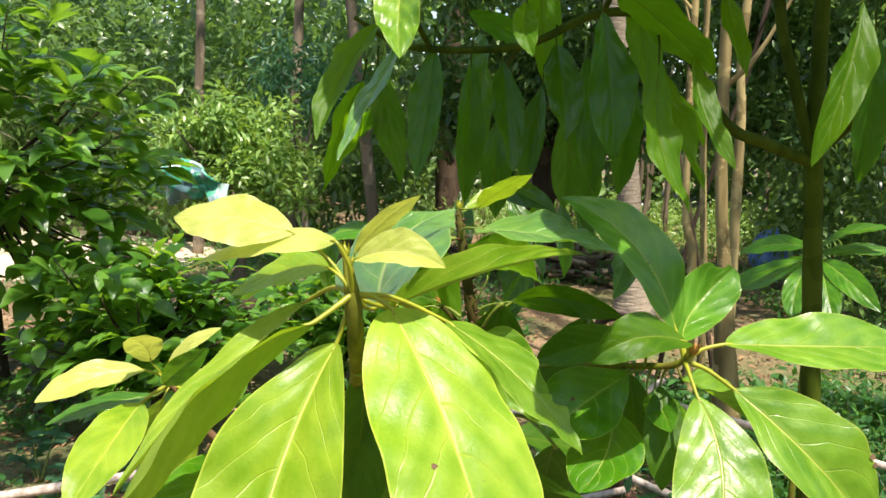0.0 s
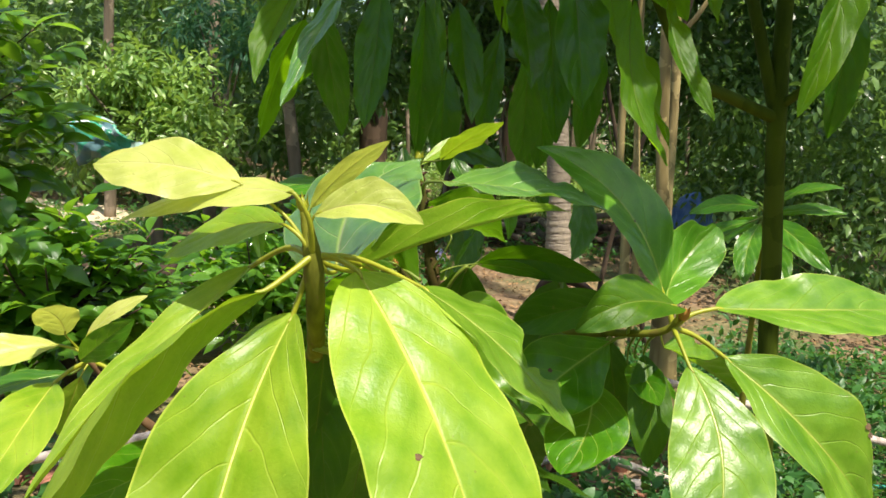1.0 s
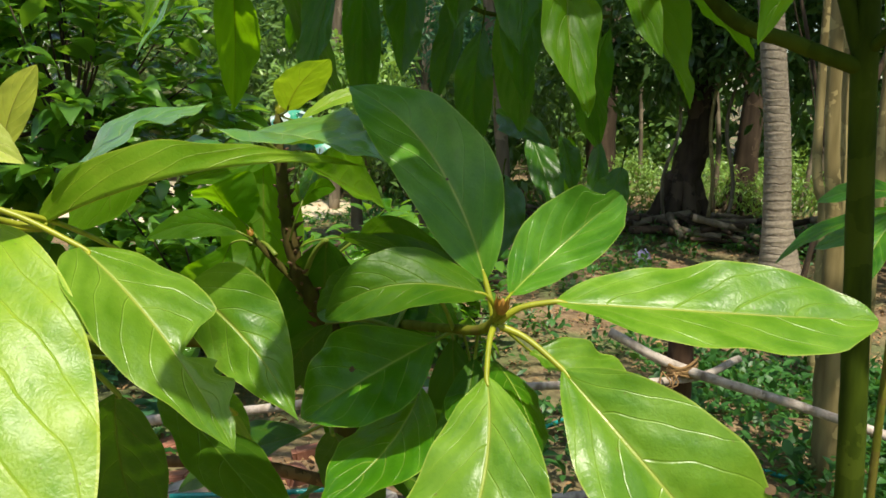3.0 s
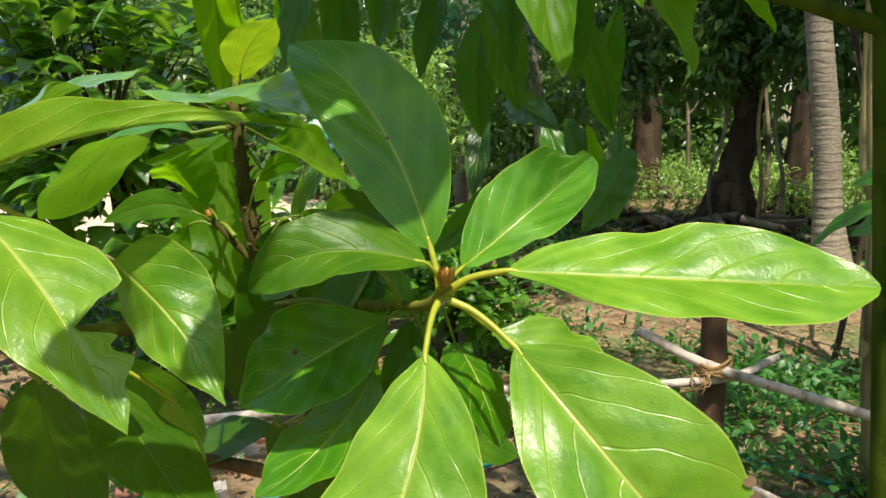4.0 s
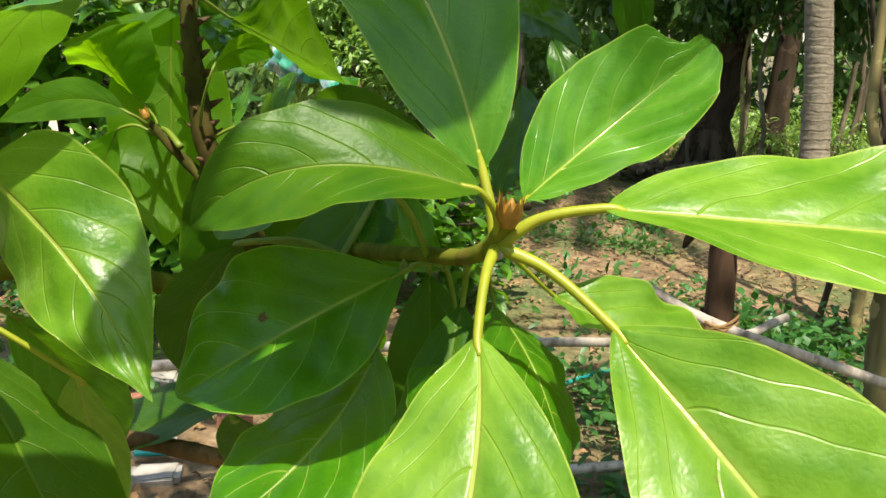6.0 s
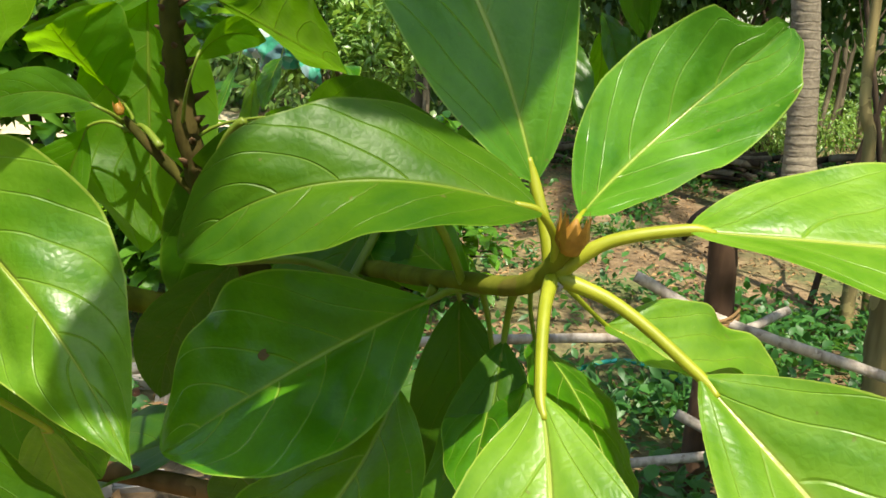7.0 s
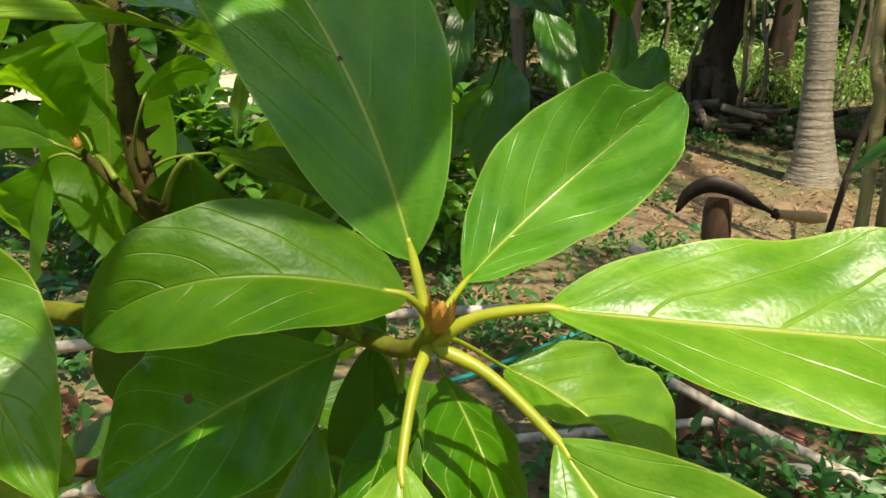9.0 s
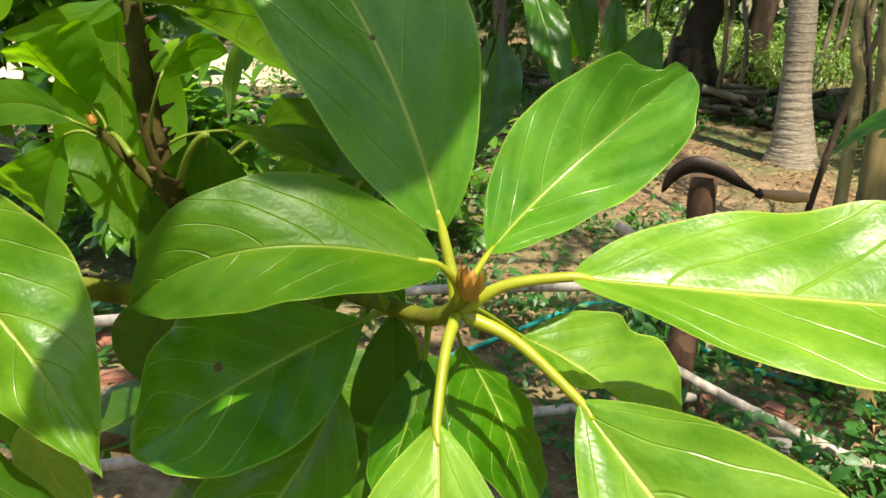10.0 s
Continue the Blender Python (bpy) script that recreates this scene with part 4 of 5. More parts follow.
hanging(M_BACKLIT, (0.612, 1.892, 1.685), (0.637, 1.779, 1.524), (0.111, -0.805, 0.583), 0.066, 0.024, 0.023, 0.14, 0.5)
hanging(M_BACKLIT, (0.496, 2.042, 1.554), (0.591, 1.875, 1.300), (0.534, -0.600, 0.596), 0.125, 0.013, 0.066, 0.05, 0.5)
hanging(M_HANG_SHADE, (0.251, 1.823, 1.489), (0.222, 1.755, 1.294), (-0.196, -0.916, 0.350), 0.074, 0.042, -0.018, 0.10, 0.5)
hanging(M_HANG_SHADE, (0.420, 1.845, 1.528), (0.421, 1.875, 1.286), (0.262, -0.958, -0.120), 0.093, 0.061, 0.006, 0.16, 0.5)
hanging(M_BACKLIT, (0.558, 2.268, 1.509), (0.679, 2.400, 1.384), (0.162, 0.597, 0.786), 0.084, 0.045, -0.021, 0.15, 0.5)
hanging(M_HANG_SHADE, (-0.092, 1.879, 1.556), (-0.151, 1.950, 1.380), (0.822, -0.375, -0.429), 0.067, 0.043, -0.001, 0.16, 0.5)
hanging(M_HANG_SHADE, (0.132, 2.409, 1.247), (0.292, 2.248, 1.188), (-0.576, -0.716, 0.393), 0.103, 0.018, -0.031, 0.27, 0.5)
hanging(M_HANG_SHADE, (0.394, 2.342, 1.438), (0.370, 2.407, 1.196), (0.312, -0.910, -0.273), 0.106, 0.046, 0.088, 0.17, 0.5)
hanging(M_HANG_SHADE, (0.146, 2.233, 1.427), (0.145, 2.219, 1.190), (0.250, -0.967, 0.056), 0.117, 0.067, 0.039, 0.11, 0.5)
hanging(M_HANG_SHADE, (0.316, 2.184, 1.450), (0.380, 2.350, 1.207), (-0.058, -0.819, -0.571), 0.093, 0.085, -0.093, 0.12, 0.5)
hanging(M_HANG_SHADE, (0.338, 2.152, 1.214), (0.381, 2.083, 1.116), (0.273, -0.728, 0.629), 0.063, 0.062, -0.027, 0.17, 0.5)
hanging(M_HANG_SHADE, (0.169, 2.362, 1.107), (0.207, 2.141, 0.950), (0.065, -0.569, 0.820), 0.136, 0.007, -0.052, 0.04, 0.5)
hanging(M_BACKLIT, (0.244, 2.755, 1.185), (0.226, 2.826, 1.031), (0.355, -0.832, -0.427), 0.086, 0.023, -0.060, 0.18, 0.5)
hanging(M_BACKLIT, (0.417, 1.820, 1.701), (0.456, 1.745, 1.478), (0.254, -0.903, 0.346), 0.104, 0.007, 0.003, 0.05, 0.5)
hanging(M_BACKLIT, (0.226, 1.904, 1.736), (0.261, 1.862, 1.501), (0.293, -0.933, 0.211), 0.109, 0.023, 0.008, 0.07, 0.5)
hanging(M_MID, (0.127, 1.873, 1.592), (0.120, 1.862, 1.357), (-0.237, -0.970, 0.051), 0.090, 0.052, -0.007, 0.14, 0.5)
hanging(M_HANG_SHADE, (0.339, 1.838, 1.549), (0.360, 1.756, 1.303), (0.114, -0.939, 0.323), 0.103, 0.073, 0.014, 0.13, 0.5)
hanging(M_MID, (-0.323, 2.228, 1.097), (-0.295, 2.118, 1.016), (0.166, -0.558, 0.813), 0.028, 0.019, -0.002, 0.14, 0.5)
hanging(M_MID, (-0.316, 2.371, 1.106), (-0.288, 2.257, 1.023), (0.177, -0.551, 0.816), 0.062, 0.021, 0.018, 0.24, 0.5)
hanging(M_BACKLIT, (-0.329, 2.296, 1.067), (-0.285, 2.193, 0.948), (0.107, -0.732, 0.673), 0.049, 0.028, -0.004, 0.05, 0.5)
hanging(M_HANG_SHADE, (0.471, 2.096, 1.165), (0.430, 1.926, 1.045), (0.445, -0.585, 0.678), 0.093, 0.020, -0.031, -0.02, 0.5)
hanging(M_HANG_SHADE, (0.164, 2.619, 1.197), (0.268, 2.489, 0.995), (0.459, -0.620, 0.636), 0.120, 0.014, -0.020, -0.02, 0.5)
hanging(M_HANG_SHADE, (0.325, 2.729, 1.181), (0.342, 2.657, 0.968), (0.144, -0.934, 0.327), 0.084, 0.068, -0.008, 0.17, 0.5)
hanging(M_HANG_SHADE, (0.024, 2.578, 1.215), (0.044, 2.443, 1.037), (0.044, -0.794, 0.606), 0.088, 0.030, -0.012, 0.07, 0.5)
hanging(M_HANG_SHADE, (0.244, 2.054, 1.098), (0.181, 1.893, 0.999), (0.865, -0.458, 0.204), 0.086, 0.019, -0.006, 0.12, 0.5)


def upper_crown():
    """The tree's unseen leaves above, added in tufts along its rising branches to shade the hanging ones."""
    rng = random.Random(8)
    arms = [[(0.82, 2.0, 2.1), (0.84, 1.71, 2.15), (0.46, 1.48, 2.08), (0.16, 1.32, 2.0)], [(0.82, 2.0, 2.2), (1.00, 1.74, 2.25), (0.79, 1.66, 2.2), (0.59, 1.62, 2.05)],
            [(0.82, 2.0, 2.25), (0.94, 1.96, 2.3), (0.64, 2.01, 2.2), (0.34, 1.96, 2.05)], [(0.82, 2.0, 2.0), (1.04, 1.81, 2.05), (0.92, 1.74, 2.1)], [(0.46, 1.48, 2.08), (0.26, 1.54, 2.1), (-0.04, 1.58, 2.0)]]
    for arm in arms:
        limb("branch", atree, arm, [0.012, 0.009, 0.006], M_TREE, rough=0.08)
        pts = smooth_path(arm, 7)
        for p in pts[2:]:
            for _ in range(3):
                a = rng.uniform(0, 6.28)
                d = Vector((math.cos(a), math.sin(a), rng.uniform(-0.5, -0.1)))
                L = rng.uniform(0.20, 0.28)
                base = p + d * 0.03
                if (base + d.normalized() * L).y < 1.32:
                    continue
                leaf(atree, M_SHADED, p, tuple(base), tuple(base + d.normalized() * L), (d.x * 0.4, d.y * 0.4, 1), L * 0.4, 0.06, rng.uniform(-0.03, 0.03), 0.2, 0.5)


upper_crown()


def shading_bough():
    """A bough added to the tree out of view, reaching forward above the plant; its few leaves throw the dappled shade.
    """
    run = [(0.83, 2.0, 1.90), (0.73, 1.55, 1.93), (0.61, 1.17, 1.85), (0.44, 0.99, 1.80), (0.25, 0.93, 1.90)]
    limb("branch", atree, run, [0.010, 0.008, 0.005, 0.003], M_TREE, rough=0.08)
    way = smooth_path(run, 8)
    for base, tip, normal, width in (
            ((0.485, 1.012, 1.639), (0.585, 1.135, 1.67), (0.177, -0.377, 0.909), 0.085),
            ((0.500, 1.015, 1.728), (0.440, 0.905, 1.690), (0.267, -0.512, 0.816), 0.070),
            ((0.453, 1.132, 1.898), (0.603, 1.043, 1.788), (0.358, -0.419, 0.834), 0.087),
            ((0.452, 1.116, 1.664), (0.429, 0.943, 1.618), (0.614, -0.277, 0.739), 0.076),
            ((0.385, 1.195, 1.71), (0.485, 1.040, 1.70), (0.3, -0.4, 0.85), 0.090),
            ((0.500, 0.895, 1.70), (0.420, 0.795, 1.66), (0.3, -0.4, 0.85), 0.078)):
        stem = min(way, key=lambda p: (p - Vector(base)).length)
        leaf(atree, M_BACKLIT, stem, base, tip, normal, width, 0.03, 0.0, 0.1, 0.5, ends=(0.7, 0.8), stalk=M_TREE, thick=0.6)


shading_bough()
settle(atree)

# ---- the avocado seedling behind the tree ----
seedling = thing("avocado_seedling", (1.02, 2.46, 0.0), "small avocado seedling with a spreading tuft of green leaves", "plant")
limb("stem", seedling, [(1.03, 2.48, -0.02), (1.02, 2.47, 0.6), (1.02, 2.465, 1.085)], [0.011, 0.009, 0.006], M_STEM, rough=0.1)
leaf(seedling, M_MID, (1.02, 2.465, 1.085), (1.010, 2.460, 1.081), (0.861, 2.606, 0.954), (-0.778, -0.328, 0.535), 0.074, 0.002, -0.008, 0.13, 0.5)
leaf(seedling, M_MID, (1.02, 2.465, 1.085), (1.004, 2.463, 1.108), (0.856, 2.609, 1.063), (-0.654, -0.485, 0.581), 0.060, 0.052, 0.065, 0.13, 0.5)
leaf(seedling, M_MID, (1.02, 2.465, 1.085), (1.029, 2.470, 1.107), (1.186, 2.381, 1.177), (-0.488, -0.203, 0.849), 0.057, 0.112, -0.027, 0.14, 0.5)
leaf(seedling, M_MID, (1.02, 2.465, 1.085), (1.035, 2.469, 1.090), (1.214, 2.404, 1.109), (-0.243, -0.406, 0.881), 0.057, 0.068, -0.003, 0.11, 0.5)
leaf(seedling, M_MID, (1.02, 2.465, 1.085), (1.038, 2.463, 1.075), (1.136, 2.280, 0.971), (-0.518, -0.618, 0.592), 0.069, 0.089, -0.008, 0.15, 0.5)
leaf(seedling, M_MID, (1.02, 2.465, 1.085), (1.006, 2.459, 1.065), (0.927, 2.296, 0.928), (-0.290, -0.530, 0.797), 0.067, 0.037, 0.055, 0.08, 0.5)
leaf(seedling, M_MID, (1.02, 2.465, 1.085), (1.038, 2.462, 1.067), (1.032, 2.287, 0.924), (-0.280, -0.602, 0.748), 0.067, 0.061, 0.017, 0.17, 0.5)
leaf(seedling, M_MID, (1.02, 2.465, 1.085), (0.985, 2.46, 1.07), (0.775, 2.50, 0.93), (-0.45, -0.3, 0.85), 0.066, 0.08, 0.02, 0.2, 0.5)
settle(seedling)

# ---- fence ----
fence = thing("fence", (0.56, 3.0, 0.0), "low fence of peeled poles lashed to a rough dark post", "fence")
limb("post", fence, [(0.562, 3.0, -0.05), (0.567, 3.0, 0.3), (0.565, 3.0, 0.55), (0.555, 3.0, 0.745)], [0.044, 0.040, 0.037, 0.033], M_POST, "rough dark brown wooden post", sides=16, steps=8, rough=0.10)
limb("rail", fence, [(0.36, 2.94, 0.600), (0.57, 2.945, 0.515), (0.98, 2.93, 0.435), (1.6, 2.9, 0.30), (2.3, 2.85, 0.18)], [0.0144, 0.0144, 0.0136, 0.0136, 0.0120], M_POLE, sides=10, steps=10, rough=0.16)
limb("rail", fence, [(0.735, 3.075, 0.525), (0.55, 2.935, 0.475), (-0.10, 2.68, 0.435), (-0.72, 2.28, 0.40), (-1.6, 1.75, 0.36)], [0.0112, 0.0120, 0.0128, 0.0136, 0.0136], M_POLE, sides=10, steps=10, rough=0.16)
limb("rail", fence, [(0.50, 2.94, 0.25), (0.80, 2.93, 0.145), (1.15, 2.93, 0.055), (1.8, 2.9, 0.02)], [0.0136, 0.0144, 0.0144, 0.0136], M_POLE, sides=10, steps=10, rough=0.16)
limb("rail", fence, [(0.62, 2.94, 0.16), (0.0, 2.62, 0.11), (-0.60, 2.24, 0.075), (-1.4, 1.75, 0.05)], [0.0128, 0.0136, 0.0144, 0.0144], M_POLE, sides=10, steps=10, rough=0.16)


def lashing(at, seed):
    rng = random.Random(seed)
    knot = new("lashing", None)
    knot.parent = fence
    tagged(knot, "brown coir rope wound round the post")
    for _ in range(7):
        tilt = rng.uniform(-0.5, 0.5)
        lift = rng.uniform(-0.022, 0.022)
        ring = []
        for i in range(15):
            a = 2 * math.pi * i / 14
            ring.append((at[0] + math.cos(a) * 0.050, at[1] + math.sin(a) * 0.068, at[2] + lift + tilt * 0.05 * math.cos(a) + rng.uniform(-0.002, 0.002)))
        child("rope_turn", mesh_from("rope_turn", *tube(ring, [0.0045, 0.0045], 6, 2), M_ROPE), knot)
    for i in range(5):
        a = Vector(at) + Vector((rng.uniform(-0.05, 0.06), -0.08, rng.uniform(-0.02, 0.02)))
        v, f = tube([a, a + Vector((rng.uniform(-0.03, 0.03), -0.02, -0.03)), a + Vector((rng.uniform(-0.06, 0.06), -0.02, -0.06))], [0.003, 0.0015], 5, 3)
        child("rope_end", mesh_from("rope_end", v, f, M_ROPE), knot)


lashing((0.566, 2.99, 0.50), 3)
settle(fence)


# ---- sickle stuck on the post ----
def build_sickle():
    root = thing("sickle", (0.56, 3.0, 0.73), "dark iron sickle with a turned wooden handle resting on the post", "sickle")
    arc = smooth_path([(0.462, 2.955, 0.700), (0.485, 2.955, 0.750), (0.53, 2.955, 0.780), (0.59, 2.955, 0.773), (0.65, 2.955, 0.743), (0.705, 2.955, 0.720)], 6)
    verts, faces = [], []
    n = len(arc)
    for i, p in enumerate(arc):
        s = i / (n - 1)
        d = (arc[min(i + 1, n - 1)] - arc[max(i - 1, 0)]).normalized()
        up = Vector((-d.z, 0, d.x))
        h = 0.005 + 0.036 * math.sin(math.pi * min(1, s * 1.15)) ** 0.7 if s < 0.86 else 0.010
        for a, t in ((0.0, 0.0035), (-1.0, 0.0006)):
            for q in (-1, 1):
                verts.append(p + up * h * (0.5 + a) + Vector((0, q * t, 0)))
    for i in range(n - 1):
        a, b = i * 4, i * 4 + 4
        faces += [(a, b, b + 2, a + 2), (a + 1, a + 3, b + 3, b + 1), (a, a + 1, b + 1, b), (a + 2, b + 2, b + 3, a + 3)]
    faces += [(0, 2, 3, 1), (n * 4 - 4, n * 4 - 3, n * 4 - 1, n * 4 - 2)]
    child("blade", mesh_from("blade", verts, faces, M_IRON), root, "curved dark iron blade")
    child("handle", mesh_from("handle", *tube([(0.69, 2.955, 0.729), (0.73, 2.955, 0.728), (0.765, 2.955, 0.730), (0.80, 2.955, 0.733)], [0.010, 0.013, 0.016, 0.011], 12, 5), M_HANDLE), root, "pale turned wooden handle")
    child("ferrule", mesh_from("ferrule", *tube([(0.682, 2.955, 0.730), (0.698, 2.955, 0.725)], [0.012, 0.012], 12, 2), M_IRON), root)
    settle(root)


build_sickle()

hose = new("garden_hose", mesh_from("garden_hose", *tube([(-0.9, 2.5, 0.03), (-0.45, 2.75, 0.03), (-0.12, 3.15, 0.03), (0.22, 3.75, 0.03), (0.45, 3.72, 0.03), (0.66, 3.5, 0.03), (1.06, 3.35, 0.03), (1.7, 3.1, 0.03), (2.6, 3.3, 0.03)], [0.009, 0.009], 10, 10), M_HOSE))
tagged(hose, "turquoise plastic garden hose lying on the ground", "hose")


# ---- trunks ----
palm = thing("coconut_palm", (1.02, 6.65, 0.0), "curved coconut palm trunk with grey ringed bark", "palm")
limb("trunk", palm, [(1.03, 6.65, -0.05), (1.02, 6.65, 0.15), (0.975, 6.65, 0.5), (0.925, 6.65, 1.05), (0.82, 6.65, 1.8), (0.66, 6.65, 3.0), (0.55, 6.65, 5.5)], [0.205, 0.138, 0.094, 0.086, 0.082, 0.08, 0.07], M_PALM, "grey ringed trunk", sides=20, steps=90, rough=0.03, rings=0.002, ring_gap=0.056)
settle(palm)


def palm_crown():
    rng = np.random.default_rng(12)
    v_all, t_all, count = [], [], 0
    for i in range(16):
        a = i * 2.4
        out = np.array([math.cos(a), math.sin(a), 0.0])
        s = np.repeat(np.linspace(0.15, 1, 46), 2)
        p = np.array([0.55, 6.65, 5.5]) + out * (s * 2.6)[:, None] + np.stack([0 * s, 0 * s, 0.9 * s - 1.9 * s * s], 1)
        side = np.cross(out, [0, 0, 1.0]) * np.tile([1, -1], 46)[:, None]
        u = side + out * 0.7 + np.array([0, 0, -0.45])
        n = np.tile([0, 0, 1.0], (92, 1)) + rng.normal(size=(92, 3)) * 0.15
        v, t = blades(p, u, n, 0.62 * (1 - 0.5 * s), np.full(92, 0.045))
        v_all.append(v), t_all.append(t + count)
        count += len(v)
    child("fronds", array_mesh("fronds", np.concatenate(v_all), np.concatenate(t_all), M_WOOD), palm)


palm_crown()
settle(palm)


def bare_trunk(name, label, pts, radii, mat, seed, sides=12):
    root = thing(name, pts[0], label, "tree", "slender trunks")
    limb("trunk", root, pts, radii, mat, sides=sides, steps=10, rough=0.18, seed=seed)
    # thin side branches on the upper trunk
    rng = random.Random(seed)
    for i in range(3):
        k = len(pts) - 2
        p = Vector(pts[k]).lerp(Vector(pts[k + 1]), 0.08 + 0.25 * i)
        a, r = rng.uniform(0, 6.28), radii[-1]
        d = Vector((math.cos(a), math.sin(a) * 0.5, 0))
        limb("branch", root, [p, p + d * 0.12 + Vector((0, 0, 0.14)), p + d * 0.3 + Vector((0, 0, 0.5))], [r * 0.6, r * 0.45, r * 0.2], mat, sides=7, rough=0.15, seed=i)
    settle(root)
    return root


bare_trunk("slender_tree", "slender grey-brown tree with a flared foot", [(1.085, 3.4, -0.04), (1.06, 3.4, 0.12), (1.02, 3.4, 0.5), (0.985, 3.4, 0.9), (0.935, 3.4, 1.43), (0.86, 3.4, 3.4)], [0.085, 0.066, 0.048, 0.026, 0.022, 0.020], M_TAN, 2, 16)
bare_trunk("slender_tree", "thin pale brown sapling trunk", [(1.09, 4.5, -0.03), (1.06, 4.5, 0.77), (0.996, 4.5, 1.24), (0.95, 4.5, 3.6)], [0.028, 0.024, 0.020, 0.016], M_TAN, 3)
bare_trunk("slender_tree", "thin pale brown sapling trunk", [(1.29, 4.5, -0.03), (1.26, 4.5, 0.96), (1.245, 4.5, 1.5), (1.226, 4.5, 2.0), (1.30, 4.5, 3.8)], [0.030, 0.026, 0.023, 0.021, 0.016], M_TAN, 4)
bare_trunk("slender_tree", "thin pale brown sapling trunk", [(1.19, 4.7, -0.03), (1.17, 4.7, 0.57), (1.09, 4.7, 1.65), (1.02, 4.7, 3.7)], [0.022, 0.019, 0.017, 0.014], M_TAN, 5)
bare_trunk("slender_tree", "thin dark leaning sapling trunk", [(0.98, 4.9, -0.03), (1.10, 4.9, 0.8), (1.38, 4.9, 1.9), (1.5, 4.9, 2.8)], [0.016, 0.014, 0.012, 0.009], M_DARKBARK, 6)
bare_trunk("slender_tree", "thin dark leaning sapling trunk", [(1.32, 4.9, -0.03), (1.12, 4.9, 0.9), (0.86, 4.9, 1.9)], [0.016, 0.013, 0.008], M_DARKBARK, 7)
bare_trunk("slender_tree", "tall straight brown trunk at the wood's edge", [(-2.17, 8.0, -0.05), (-2.144, 8.0, 1.19), (-2.106, 8.0, 2.57), (-2.06, 8.0, 6.0)], [0.066, 0.054, 0.046, 0.036], M_BARK, 8)
bare_trunk("slender_tree", "tall straight brown trunk at the wood's edge", [(-3.25, 8.3, -0.05), (-3.23, 8.3, 1.6), (-3.21, 8.3, 2.6), (-3.2, 8.3, 6.0)], [0.058, 0.050, 0.044, 0.036], M_BARK, 9)
bare_trunk("slender_tree", "tall leaning brown trunk at the wood's edge", [(-1.30, 8.0, -0.05), (-1.382, 8.0, 0.84), (-1.614, 8.0, 2.58), (-1.9, 8.0, 5.0)], [0.066, 0.058, 0.050, 0.038], M_BARK, 10)


def old_tree(label, pts, radii, mat, seed, roots, boughs):
    """A thick trunk, roots running into the earth round its foot and a few bare boughs."""
    root = thing("old_tree", pts[0], label, "tree", "old trees")
    limb("trunk", root, pts, radii, mat, sides=16, steps=12, rough=0.22, seed=seed)
    rng = random.Random(seed)
    x, y = pts[0][0], pts[0][1]
    for i in range(roots):
        a = 6.28 * i / roots + rng.uniform(-0.3, 0.3)
        c, w = math.cos(a), math.sin(a)
        r = radii[0]
        limb("root", root, [(x + c * r * 0.4, y + w * r * 0.4, 0.55), (x + c * r * 0.85, y + w * r * 0.85, 0.22), (x + c * r * 1.5, y + w * r * 1.5, 0.03), (x + c * r * 2.3, y + w * r * 2.3, -0.04)], [r * 0.22, r * 0.26, r * 0.2, r * 0.1], mat, sides=8, rough=0.2, seed=i)
    for i in range(boughs):
        a = rng.uniform(0, 6.28)
        z = rng.uniform(0.9, 1.9)
        p = Vector((float(np.interp(z, [q[2] for q in pts], [q[0] for q in pts])), y, z))
        limb("bough", root, [p, p + Vector((math.cos(a) * 0.3, math.sin(a) * 0.2, 0.35)), p + Vector((math.cos(a) * 0.7, math.sin(a) * 0.4, 0.9))], [radii[1] * 0.3, radii[1] * 0.22, radii[1] * 0.1], mat, sides=8, rough=0.2, seed=i)
    settle(root)


old_tree("dark twisted old trunk with thick roots", [(0.20, 8.9, -0.05), (0.22, 8.9, 0.5), (0.33, 8.9, 1.1), (0.28, 8.9, 1.9), (0.45, 8.9, 4.5)], [0.26, 0.15, 0.13, 0.12, 0.09], M_DARKBARK, 11, 7, 4)
for i, (vx, bend) in enumerate(((0.46, 0.03), (0.10, -0.06), (0.62, 0.05))):
    vine = thing("vine", (vx, 8.62, 0.0), "thin pale vine hanging beside the old trunk", "vine", "vines")
    limb("stem", vine, [(vx, 8.62, -0.02), (vx + bend, 8.6, 0.5), (vx - bend, 8.62, 1.1), (vx + 2 * bend, 8.65, 1.9), (vx, 8.7, 2.8)], [0.020, 0.018, 0.017, 0.014, 0.012], M_TAN if i == 0 else M_BARK, sides=8, rough=0.15, seed=i)
    settle(vine)
old_tree("dark straight trunk in the shade", [(-1.0, 11.5, -0.05), (-1.0, 11.5, 2.0), (-0.95, 11.5, 6.0)], [0.20, 0.16, 0.12], M_DARKBARK, 13, 5, 2)
old_tree("grey trunk in the shade", [(0.75, 10.6, -0.05), (0.80, 10.6, 0.9), (0.95, 10.6, 4.0)], [0.18, 0.12, 0.09], M_DARKBARK, 14, 5, 3)


# ---- woods ----
def wood_clumps(rng, count, xr, yr, zr, keep):
    out = []
    while len(out) < count:
        p = np.array([rng.uniform(*xr), rng.uniform(*yr), rng.uniform(*zr)])
        if keep(p):
            out.append(p)
    return np.array(out)


